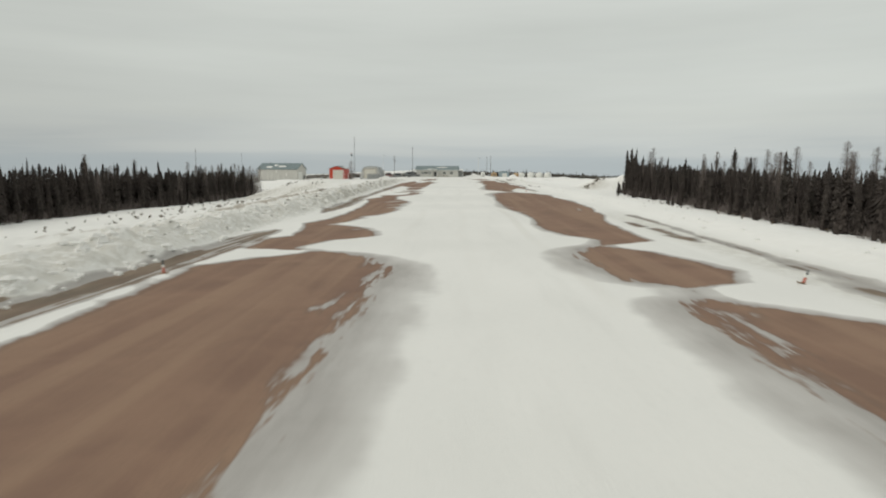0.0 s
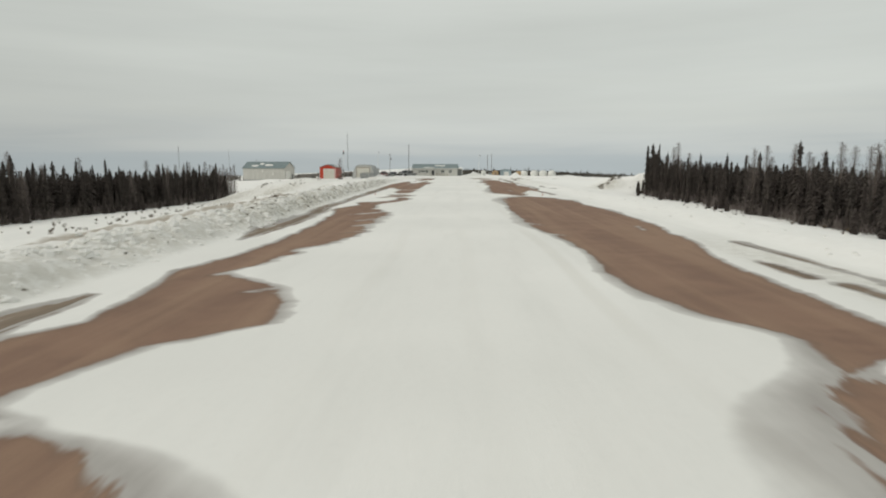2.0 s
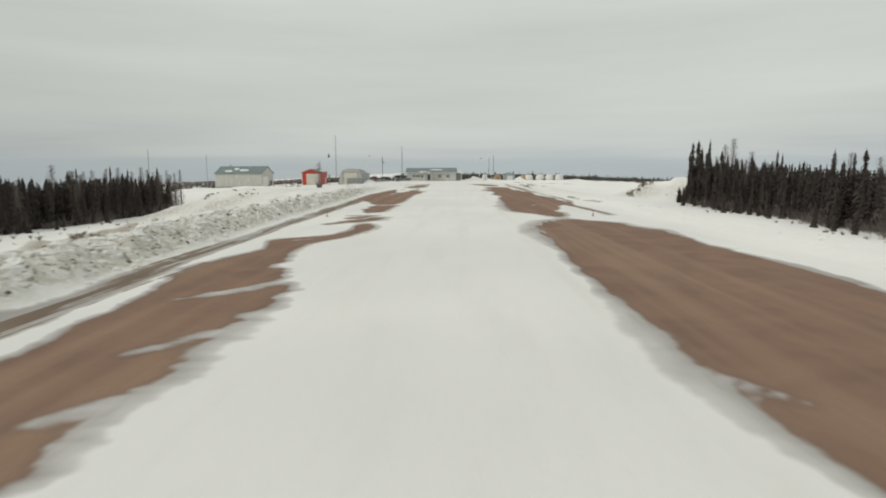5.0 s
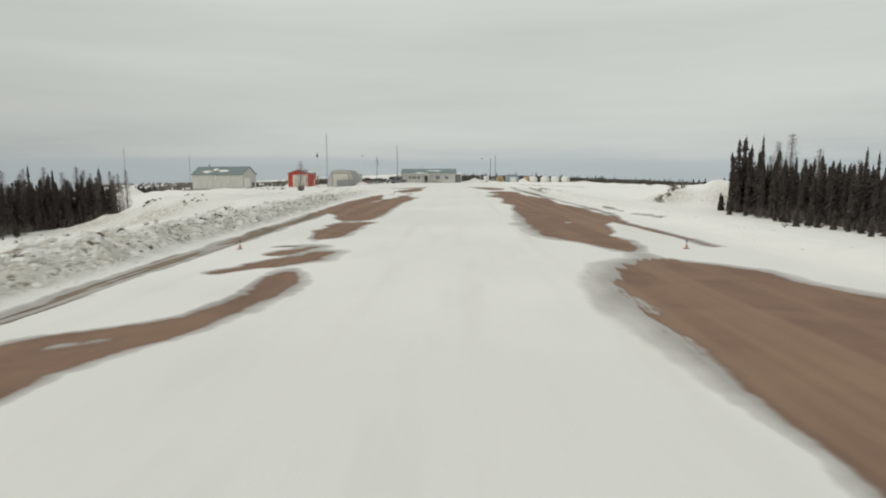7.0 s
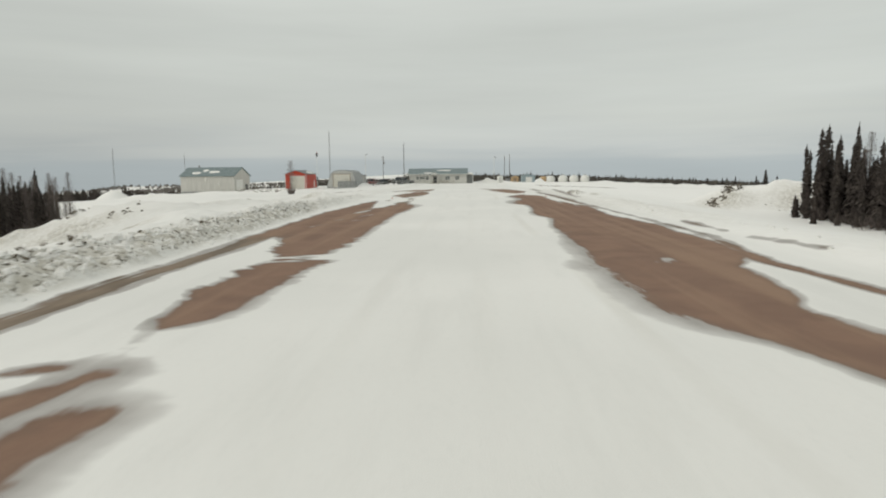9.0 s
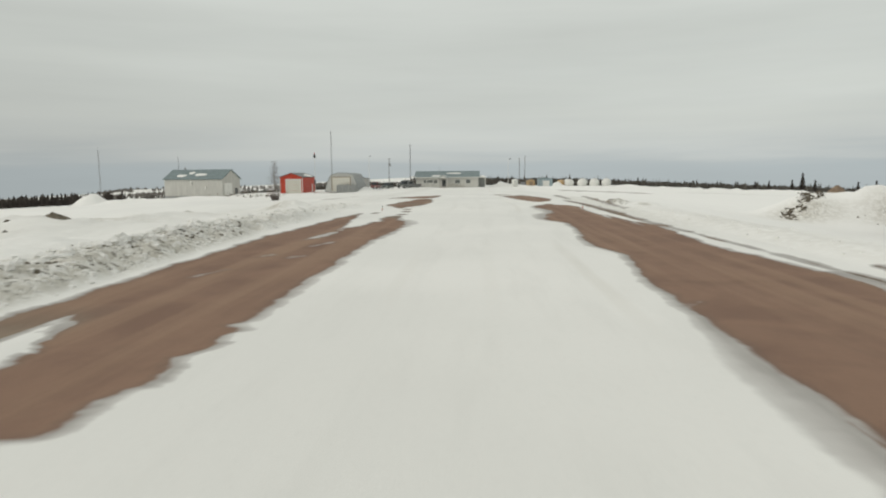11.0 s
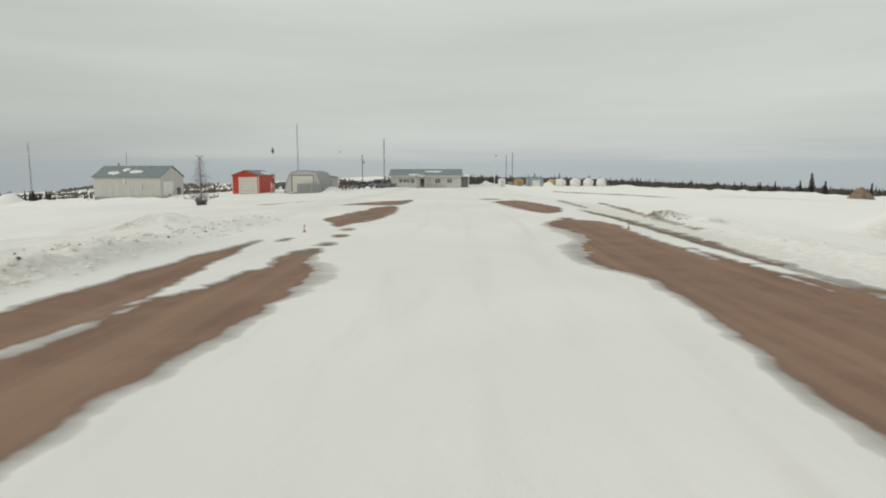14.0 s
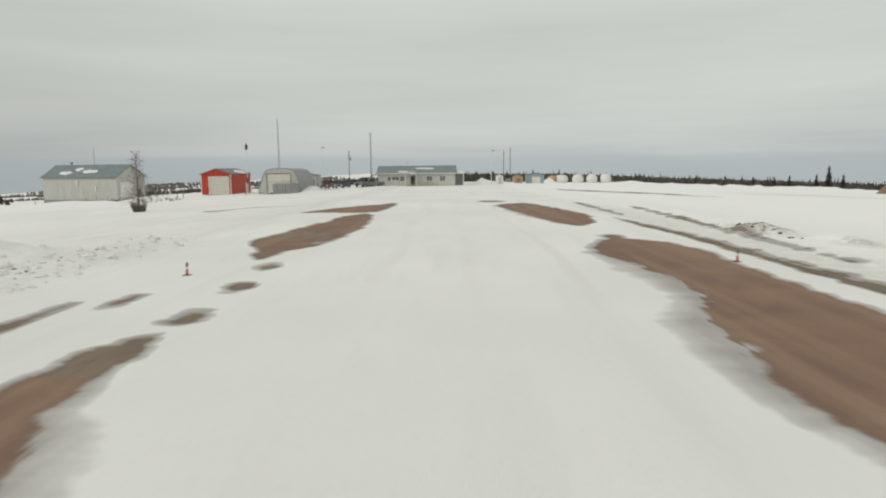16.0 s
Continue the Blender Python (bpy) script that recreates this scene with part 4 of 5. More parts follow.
for i in range(230):
    y = rng.uniform(22, 118)
    x = -17 - 26 * rng.random() ** 0.7 if rng.random() < 0.7 else rng.uniform(26, 35)
    if x < 0 and x < edge_left(y) + 2:
        continue
    if x > 0 and noise.noise((x * 0.3, y * 0.1, 9)) < -0.1:
        continue
    m = pose(x, y, land(x, y), 0, 0, rng.uniform(0, 360))
    ob = SHRUBS[n_shrub] if n_shrub < 4 else copy_thing(SHRUBS[n_shrub % 4], m)
    ob.matrix_basis = m
    s = rng.uniform(0.2, 0.55)
    ob.scale = (s, s, s)
    n_shrub += 1
# tufts standing out of the ploughed bank
for i in range(36):
    y = rng.uniform(52, 92)
    x = -11.0 - 1.0 * ease(40, 85, y) - abs(rng.gauss(1.0, 1.6))
    ob = copy_thing(SHRUBS[i % 4], pose(x, y, land(x, y), 0, 0, rng.uniform(0, 360)))
    s = rng.uniform(0.18, 0.36)
    ob.scale = (s * 1.2, s * 1.2, s)

def brush(name, label, places, mat):
    """Low bare brush that nobody could count, in one mesh of thin stems."""
    verts, faces = [], []

    def stem(p, q, r):
        n = len(verts)
        verts.extend(((p[0] + r, p[1], p[2]), (p[0] - 0.5 * r, p[1] + 0.87 * r, p[2]), (p[0] - 0.5 * r, p[1] - 0.87 * r, p[2]), q))
        faces.extend(((n, n + 1, n + 3), (n + 1, n + 2, n + 3), (n + 2, n, n + 3)))
    for x, y, s in places:
        z = land(x, y)
        for i in range(16):
            a, l = rng.uniform(0, 6.28), s * rng.uniform(0.4, 1.0)
            p = (x + rng.uniform(-0.3, 0.3) * s, y + rng.uniform(-0.3, 0.3) * s, z - 0.1)
            q = (p[0] + math.cos(a) * l * 0.45, p[1] + math.sin(a) * l * 0.45, z + l * rng.uniform(0.6, 1.0))
            stem(p, q, 0.02)
            for j in range(3):
                f = rng.uniform(0.35, 0.9)
                m = tuple(u + (v - u) * f for u, v in zip(p, q))
                stem(m, tuple(v + rng.uniform(-0.28, 0.28) * l for v in m[:2]) + (m[2] + rng.uniform(-0.05, 0.35) * l,), 0.013)
    me = bpy.data.meshes.new(name)
    me.from_pydata(verts, [], faces)
    me.materials.append(mat)
    tagged(new(name, me), label, "brush", kind="stuff")


places = []
for i in range(620):
    y = rng.uniform(42, 142) if i % 2 else rng.uniform(60, 138)
    x = edge_right(y) - rng.gauss(-0.5, 1.0) if i % 2 else edge_left(y) + rng.gauss(-0.5, 1.2)
    places.append((x, y, rng.uniform(0.6, 1.8) + (rng.uniform(0.5, 1.6) if i % 5 == 0 else 0)))
brush("edge_brush", "bare dark brush along the foot of the spruce stands", places, M_TWIG)
places = []
for i in range(60):
    x = -76 + 32 * rng.random()
    places.append((x, 227.5 - 0.27 * (x + 60) - abs(rng.gauss(0, 2.6)) - 1.2, rng.uniform(0.4, 1.1)))
brush("shed_brush", "dry brown brush in the snow before the grey shed", places, M_SCRUB)


def lumps(name, label, places, mat, category):
    """Loose lumps lying on the snow, in one mesh."""
    verts, faces = [], []
    for x, y, r in places:
        z = land(x, y)
        b = len(verts)
        for k, (rr, zz) in enumerate(((1.0, -0.3), (0.85, 0.35), (0.4, 0.62))):
            for i in range(6):
                a = 1.047 * i + k * 0.4
                q = r * rr * rng.uniform(0.7, 1.25)
                verts.append((x + q * math.cos(a), y + q * math.sin(a), z + r * zz * rng.uniform(0.8, 1.2)))
        for k in range(2):
            for i in range(6):
                a, c = b + k * 6 + i, b + k * 6 + (i + 1) % 6
                faces.append((a, c, c + 6, a + 6))
        faces.append(tuple(b + 12 + i for i in range(6)))
    me = bpy.data.meshes.new(name)
    me.from_pydata(verts, [], faces)
    me.materials.append(mat)
    tagged(new(name, me), label, category, kind="stuff")


places = []
for i in range(1500):
    y = rng.uniform(6, 146)
    u = abs(rng.gauss(1.3, 1.2))
    places.append((-9.3 - 1.0 * ease(40, 85, y) - 0.5 * ease(95, 120, y) - u, y, rng.uniform(0.05, 0.15) * (1.7 if rng.random() > 0.85 else 1)))
for i in range(700):
    y = rng.uniform(18, 118)
    places.append((-9.3 - 1.0 * ease(40, 85, y) - 0.5 * ease(95, 120, y) - rng.gauss(2.2, 0.45), y, rng.uniform(0.1, 0.3)))
for i in range(110):
    places.append((rng.gauss(13.4, 0.9), rng.uniform(10, 150), rng.uniform(0.04, 0.13)))
lumps("snow_clods", "grey-white clods of ploughed snow along the bank", places, M_SNOW, "snow clods")
places = []
for i in range(1500):
    y = rng.uniform(20, 140) if i % 4 == 0 else rng.uniform(46, 118)
    u = abs(rng.gauss(1.3, 1.0))
    if noise.noise((u * 0.9, y * 0.35, 12.0)) > -0.12:
        places.append((-9.7 - 1.0 * ease(40, 85, y) - 0.5 * ease(95, 120, y) - u, y, rng.uniform(0.03, 0.075) * (1.8 if rng.random() > 0.88 else 1)))
for i in range(34):
    places.append((rng.gauss(13.2, 0.3), rng.gauss(146.0, 1.2), rng.uniform(0.03, 0.10)))
for i in range(170):
    places.append((rng.gauss(-33.5, 1.4), rng.gauss(133.6, 0.9), rng.uniform(0.06, 0.2)))
for i in range(90):
    places.append((rng.gauss(43.5, 2.2), rng.gauss(147.8, 1.2), rng.uniform(0.05, 0.16)))
for i in range(420):
    f = rng.random()
    if i % 3:
        places.append((31 + 5.2 * f + rng.gauss(0, 0.35), 150.2 + 4.2 * f + rng.gauss(0, 0.45), rng.uniform(0.05, 0.18)))
    else:
        cx, cy = rng.choice(((-25.6, 117), (-32.6, 123)))
        places.append((rng.gauss(cx, 0.9), rng.gauss(cy, 0.9), rng.uniform(0.05, 0.16)))
lumps("soil_clods", "dark brown frozen soil clods on the snow bank", places, M_CLOD, "soil clods")


def soil_heap(x, y, rx, ry, h, mat, label):
    bm = bm_new()
    n, rings = 22, 7
    last = None
    for k in range(rings + 1):
        t = k / rings
        ring = []
        for i in range(n):
            a = 2 * math.pi * i / n
            q = (1 - t) * (1 + 0.18 * noise.noise((math.cos(a) * 2, math.sin(a) * 2, t)))
            zz = h * (1 - (1 - t) ** 1.5) * (1 + 0.15 * noise.noise((math.cos(a) * 3, math.sin(a) * 3, 3 + t)))
            ring.append(bm.verts.new((q * rx * math.cos(a), q * ry * math.sin(a), zz - 0.5)))
        if last:
            for i in range(n):
                bm.faces.new((last[i], last[(i + 1) % n], ring[(i + 1) % n], ring[i]))
        last = ring
    ob = part("soil_heap", bm, mat, None, "", True)
    ob.location = (x, y, land(x, y))
    return tagged(ob, label, "soil heap")


soil_heap(93, 252, 3.3, 3.0, 3.1, M_SOIL, "brown soil heap dusted with snow on the flat")
soil_heap(-33.5, 134.2, 2.4, 1.6, 1.35, M_CLOD, "dark frozen soil heap on top of the snow bank")


# ---- edge markers ----
def edge_marker():
    ob = thing("edge_marker", Matrix(), "faded orange slim marker cone on a square base", "marker cone", "markers along the taxiway")
    bm = bm_new()
    box(bm, -0.14, 0.14, -0.14, 0.14, 0.0, 0.03)
    bevel(bm, 0.01)
    part("base", bm, M_TIMBER, ob, "dirty brown base plate")
    bm = bm_new()
    lathe(bm, [(0.055, 0.035), (0.045, 0.09), (0.041, 0.22)], 14)
    part("cone", bm, M_ORANGE, ob, "", True)
    bm = bm_new()
    lathe(bm, [(0.043, 0.222), (0.038, 0.31)], 14)
    part("band", bm, M_WHITE, ob, "dirty white band")
    bm = bm_new()
    lathe(bm, [(0.038, 0.312), (0.03, 0.43), (0.02, 0.46)], 14)
    part("tip", bm, M_DARKGREY, ob, "dark worn tip")
    return ob


marker = edge_marker()
for i, (x, y, rz, lean) in enumerate(((9.1, 16.2, 10, 21), (-8.1, 16.9, 40, -3), (-8.1, 78.8, 20, 3), (8.9, 78.9, 65, -4), (-7.55, 136.7, 15, 2), (8.87, 138.4, 50, 5))):
    m = pose(x, y, max(0.0, land(x, y)) + 0.02, 0, lean, rz) @ Matrix.Scale(0.85, 4)
    (marker if i == 0 else copy_thing(marker, m)).matrix_basis = m


# ---- buildings ----
# the yard lies turned a little to the taxiway
YARD = pose(0, 3.6, 0, 0, 0, 0.77)


def yard(x, y, dz=0.0, rz=0.0):
    p = YARD @ Vector((x, y, 0))
    return pose(p.x, p.y, land(p.x, p.y) + dz, 0, 0, rz + 0.77)


def gable_roof(bm, x0, x1, y0, y1, eave, ridge, over, thick, along="x"):
    """Two pitched slabs with overhang."""
    if along == "x":
        m = (y0 + y1) / 2
        k = (ridge - eave) / (m - y0)
        a = (y0 - over, eave - over * k)
        b = (y1 + over, eave - over * k)
        prism(bm, [a, (m, ridge), b, (b[0], b[1] + thick), (m, ridge + thick), (a[0], a[1] + thick)], "x", x0 - over, x1 + over)
    else:
        m = (x0 + x1) / 2
        k = (ridge - eave) / (m - x0)
        a = (x0 - over, eave - over * k)
        b = (x1 + over, eave - over * k)
        prism(bm, [a, (m, ridge), b, (b[0], b[1] + thick), (m, ridge + thick), (a[0], a[1] + thick)], "y", y0 - over, y1 + over)


def roof_snow(name, x0, x1, y0, y1, height, label, thick=0.12, at=YARD):
    """A thin lumpy sheet of snow lying on a roof; height(x, y) is the roof's top."""
    bm = bm_new()
    n, m = 14, 6
    top, low = {}, {}
    for i in range(n + 1):
        for j in range(m + 1):
            u, v = i / n, j / m
            x, y = x0 + (x1 - x0) * u, y0 + (y1 - y0) * v
            e = min(1.0, 7 * min(u, 1 - u)) * min(1.0, 4 * min(v, 1 - v))
            half = (0.3 + 0.7 * math.sqrt(max(0.0, 1 - (2 * u - 1) ** 2))) * (1 + 0.5 * noise.noise((u * 5, x0, 2.0))) if thick < 0.2 else 1.0
            y = (y0 + y1) / 2 + (v - 0.5) * (y1 - y0) * half + (0.18 * noise.noise((u * 6, x0, 7.0)) if thick < 0.2 else 0.0)
            x += 0.35 * noise.noise((u * 4, v * 4, x0)) * (1 if 0 < i < n else 2)
            z = height(x, y)
            top[i, j] = bm.verts.new((x, y, z + 0.005 + thick * e * (0.8 + 0.5 * noise.noise((x, y, 1)))))
            low[i, j] = bm.verts.new((x, y, z))
    for i in range(n):
        for j in range(m):
            bm.faces.new((top[i, j], top[i + 1, j], top[i + 1, j + 1], top[i, j + 1]))
            bm.faces.new((low[i, j], low[i, j + 1], low[i + 1, j + 1], low[i + 1, j]))
    ob = part(name, bm, M_SNOW, None, "", True)
    ob.matrix_basis = at
    return tagged(ob, label, "snow")


def window(parent, x0, x1, z0, z1, y, bars=1, glass=M_PALEGLASS):
    """A framed window set in an opening of a wall along x; y is the wall's outer face."""
    bm = bm_new()
    f = 0.07
    box(bm, x0 - f, x1 + f, y - 0.03, y + 0.06, z1, z1 + f)
    box(bm, x0 - f, x0, y - 0.03, y + 0.06, z0, z1)
    box(bm, x1, x1 + f, y - 0.03, y + 0.06, z0, z1)
    for i in range(1, bars + 1):
        c = x0 + (x1 - x0) * i / (bars + 1)
        box(bm, c - 0.025, c + 0.025, y, y + 0.05, z0, z1)
    w = part("window", bm, M_WHITE, parent, "white-framed window with paled glass")
    bm = bm_new()
    box(bm, x0 - f - 0.02, x1 + f + 0.02, y - 0.08, y + 0.06, z0 - f, z0)
    part("sill", bm, M_WHITE, w)
    for i in range(bars + 1):
        a = x0 + (x1 - x0) * i / (bars + 1)
        b = x0 + (x1 - x0) * (i + 1) / (bars + 1)
        bm = bm_new()
        box(bm, a + 0.02, b - 0.02, y + 0.06, y + 0.075, z0, z1)
        part("pane", bm, glass, w)
    return w


def side_walls(bm, x0, x1, y0, y1, h, ridge, t, along):
    """The walls other than the front, as slabs; gables rise to the ridge."""
    if along == "x":
        m = (y0 + y1) / 2
        for a in (x0, x1 - t):
            prism(bm, [(y0 + t, 0), (y1, 0), (y1, h), (m, ridge), (y0 + t, h + 0.01)], "x", a, a + t)
        box(bm, x0 + t, x1 - t, y1 - t, y1, 0, h)
    else:
        m = (x0 + x1) / 2
        prism(bm, [(x0, 0), (x1, 0), (x1, h), (m, ridge), (x0, h)], "y", y1 - t, y1)
        box(bm, x0, x0 + t, y0 + t, y1 - t, 0, h)
        box(bm, x1 - t, x1, y0 + t, y1 - t, 0, h)


def terminal():
    """The long low terminal, with its front along x."""
    ob = thing("terminal_building", YARD @ pose(-13.0, 257.6, -1.02), "long low off-white terminal building with a teal-grey gable roof", "building")
    L, D, H, R = 17.45, 8.6, 2.95, 4.5
    holes = [(2.15, 2.85, 1.3, 2.15), (3.1, 4.7, 1.4, 2.1), (5.0, 5.9, 1.2, 2.2), (7.35, 8.35, 0.12, 2.2), (11.0, 12.3, 1.2, 2.2), (14.0, 15.2, 1.2, 2.2)]
    bm = bm_new()
    pierced(bm, 0, L, 0, H, 0, 0.2, holes)
    part("front_wall", bm, M_SIDING, ob)
    bm = bm_new()
    side_walls(bm, 0, L, 0, D, H, R - 0.05, 0.2, "x")
    part("back_walls", bm, M_SIDING, ob)
    bm = bm_new()
    gable_roof(bm, 0, L, 0, D, H, R, 0.4, 0.14)
    part("roof", bm, M_TEALROOF, ob, "weathered teal-grey sheet roof")
    bm = bm_new()
    k = (R - H) / (D / 2)
    box(bm, -0.4, L + 0.4, -0.46, -0.41, H - 0.4 * k - 0.06, H - 0.4 * k + 0.13)
    part("fascia", bm, M_WHITE, ob)
    bm = bm_new()
    box(bm, 0.02, L - 0.02, -0.03, -0.002, -0.5, 0.32)
    part("skirting", bm, M_GREYWALL, ob, "dull grey skirting boards")
    for x0, x1, z0, z1 in holes[:3] + holes[4:]:
        window(ob, x0, x1, z0, z1, 0, 1 if x1 - x0 > 0.8 else 0)
    bm = bm_new()
    box(bm, 7.36, 8.34, 0.06, 0.11, 0.12, 2.19)
    door = part("door", bm, M_DARKGREY, ob, "dark grey entrance door")
    bm = bm_new()
    box(bm, 7.55, 8.15, 0.045, 0.06, 1.2, 2.0)
    part("pane", bm, M_GLASS, door)
    # porch
    bm = bm_new()
    gable_roof(bm, 6.2, 8.95, -2.1, 0.9, 2.75, 3.45, 0.15, 0.1, "y")
    part("porch_roof", bm, M_TEALROOF, ob)
    bm = bm_new()
    prism(bm, [(6.2, 2.72), (8.95, 2.72), (7.575, 3.42)], "y", -2.12, -2.06)
    part("porch_gable", bm, M_WHITE, ob)
    for x in (6.25, 8.78):
        bm = bm_new()
        box(bm, x, x + 0.14, -2.1, -1.96, -0.3, 2.72)
        bevel(bm, 0.015, 1)
        part("post", bm, M_WHITE, ob)
    bm = bm_new()
    box(bm, 6.2, 8.95, -2.1, -0.035, -0.3, 0.1)
    part("deck", bm, M_TIMBER, ob)
    # ramp and its rail
    bm = bm_new()
    prism(bm, [(8.96, -0.35), (14.0, -0.35), (8.96, 0.1)], "y", -1.9, -0.7)
    part("ramp", bm, M_TIMBER, ob, "weathered timber ramp")
    bm = bm_new()
    rod(bm, (8.96, -1.9, 1.0), (13.6, -1.9, 0.65), 0.035, 0.035, 6)
    rod(bm, (8.96, -1.9, 0.6), (13.6, -1.9, 0.25), 0.03, 0.03, 6)
    for i in range(5):
        x = 9.1 + 1.1 * i
        rod(bm, (x, -1.9, -0.35), (x, -1.9, 1.0 - 0.076 * (x - 8.96)), 0.035, 0.035, 6)
    part("rail", bm, M_TIMBER, ob)
    # side canopy
    bm = bm_new()
    box(bm, L + 0.01, L + 2.05, 0.2, 5.5, 2.72, 2.88)
    part("canopy", bm, M_WHITE, ob)
    for y in (0.3, 5.2):
        bm = bm_new()
        box(bm, L + 1.86, L + 2.0, y, y + 0.14, -0.4, 2.72)
        part("post", bm, M_WHITE, ob)
    bm = bm_new()
    box(bm, L + 0.02, L + 1.85, 3.2, 3.3, -0.3, 2.7)
    part("screen_wall", bm, M_DARKSHEET, ob)
    bm = bm_new()
    box(bm, -1.75, -0.42, 0.6, 4.0, 2.55, 2.7)
    part("lean_to_roof", bm, M_GREYROOF, ob)
    for y in (0.7, 3.8):
        bm = bm_new()
        box(bm, -1.7, -1.58, y, y + 0.12, -0.3, 2.55)
        part("post", bm, M_TIMBER, ob)
    bm = bm_new()
    rod(bm, (6.4, 4.3, R), (6.4, 4.3, R + 1.3), 0.03, 0.015, 6)
    rod(bm, (6.1, 4.3, R + 0.9), (6.7, 4.3, R + 0.9), 0.015, 0.015, 5)
    part("aerial", bm, M_STEEL, ob)
    g = lambda x, y: -1.02 + H + (min(y - 257.6, D - (y - 257.6))) * k + 0.145
    roof_snow("roof_snow", -8.4, -5.9, 257.5, 258.6, g, "thin snow patch melting on the teal roof")
    roof_snow("roof_snow", -4.6, -0.2, 259.6, 260.5, g, "thin snow patch melting on the teal roof")
    roof_snow("canopy_snow", L - 13.0 + 0.1, L - 13.0 + 2.0, 257.9, 263, lambda x, y: 1.86, "deep white snow on the flat canopy", 0.45)
    roof_snow("canopy_snow", -14.7, -13.45, 258.3, 261.5, lambda x, y: 1.68, "deep white snow on the lean-to roof", 0.5)
    roof_snow("porch_snow", -5.3, -4.1, 255.6, 257.3, lambda x, y: -1.02 + 3.45 - abs(x + 5.425) * 0.51 + 0.11, "white snow on the porch roof")


terminal()


def roller_door(parent, x0, x1, z0, z1, y, mat, trim, label):
    """An overhead door of flat panels in its frame."""
    bm = bm_new()
    f = 0.16
    box(bm, x0 - f, x1 + f, y - 0.05, y - 0.002, z1, z1 + f)
    box(bm, x0 - f, x0, y - 0.05, y - 0.002, z0, z1)
    box(bm, x1, x1 + f, y - 0.05, y - 0.002, z0, z1)
    fr = part("door_frame", bm, trim, parent)
    bm = bm_new()
    n = 5
    for i in range(n):
        a, b = z0 + (z1 - z0) * i / n, z0 + (z1 - z0) * (i + 1) / n
        box(bm, x0, x1, y + 0.05, y + 0.09, a + 0.012, b - 0.012)
    part("door", bm, mat, fr, label)


def red_shed():
    x0, x1, y0, y1 = 0, 5.85, 0, 12.6
    H, R = 4.0, 5.05
    ob = thing("red_garage", YARD @ pose(-45.95, 238.8, -1.75), "red metal garage with a pale overhead door and white trim", "garage")
    bm = bm_new()
    pierced(bm, x0, x1, 0, H, 0, 0.15, [(1.6, 5.3, 0, 3.42)])
    prism(bm, [(x0, H), (x1, H), ((x0 + x1) / 2, R - 0.02)], "y", 0, 0.15)
    part("front_wall", bm, M_REDWALL, ob)
    bm = bm_new()
    side_walls(bm, x0, x1, y0, y1, H, R - 0.05, 0.15, "y")
    part("side_walls", bm, M_REDWALL, ob)
    bm = bm_new()
    gable_roof(bm, x0, x1, y0, y1, H, R, 0.2, 0.1, "y")
    part("roof", bm, M_GREYROOF, ob)
    roller_door(ob, 1.6, 5.3, 0, 3.42, 0, M_CREAM, M_WHITE, "pale cream overhead door")
    for x in (x0 - 0.03, x1 - 0.12):
        bm = bm_new()
        box(bm, x, x + 0.15, -0.04, -0.003, 0, H - 0.12)
        part("corner_trim", bm, M_WHITE, ob)
    bm = bm_new()
    box(bm, x1 + 0.003, x1 + 0.06, 9.2, 10.1, 0.1, 2.2)
    part("side_door", bm, M_WHITE, ob)
    roof_snow("roof_snow", -41.9, -40.0, 244.5, 250.6, lambda x, y: -1.75 + R - abs(x + 45.95 - 2.925) * (R - H) / 2.925 + 0.105, "white snow on the dark garage roof")


red_shed()


def grey_shed():
    L, D, H, R = 16.2, 6.6, 4.3, 6.35
    at = pose(-73.25, 230.5, -2.2, 0, 0, -15)
    ob = thing("grey_shed", at, "long pale grey metal shed with a teal gable roof", "shed")
    bm = bm_new()
    box(bm, 0, L, 0, 0.15, 0, H)
    part("front_wall", bm, M_GREYWALL, ob)
    bm = bm_new()
    side_walls(bm, 0, L, 0, D, H, R - 0.05, 0.15, "x")
    part("back_walls", bm, M_GREYWALL, ob)
    bm = bm_new()
    gable_roof(bm, 0, L, 0, D, H, R, 0.25, 0.12)
    part("roof", bm, M_TEALROOF, ob)
    bm = bm_new()
    box(bm, -0.02, L + 0.02, -0.04, -0.002, -0.5, 0.3)
    part("skirting", bm, M_DARKSHEET, ob)
    for x, z in ((7.6, 3.0), (11.6, 1.9)):
        bm = bm_new()
        box(bm, x, x + 0.32, -0.2, -0.003, z, z + 0.75)
        bevel(bm, 0.03, 1)
        part("wall_vent", bm, M_WHITE, ob, "small white wall vent")
    bm = bm_new()
    box(bm, L + 0.003, L + 0.07, 0.7, 3.5, 0, 3.3)
    part("end_door", bm, M_WHITE, ob, "wide pale end door")
    bm = bm_new()
    box(bm, L + 0.003, L + 0.07, 4.6, 5.6, 0, 2.1)
    part("side_door", bm, M_DARKGREY, ob)
    bm = bm_new()
    lathe(bm, [(0.16, R - 0.05), (0.16, R + 0.45), (0.26, R + 0.47), (0.26, R + 0.55), (0.05, R + 0.68)], 12)
    v = part("roof_vent", bm, M_STEEL, ob)
    v.location = (3.4, 3.3, 0)
    k = (R - H) / (D / 2)
    g = lambda x, y: H + y * k + 0.125
    for x, y, w in ((3.0, 0.5, 2.6), (5.8, 1.5, 1.5), (7.9, 0.9, 3.2)):
        roof_snow("roof_snow", x, x + w, y, y + 0.9, g, "snow patch on the teal shed roof", 0.12, at)


grey_shed()


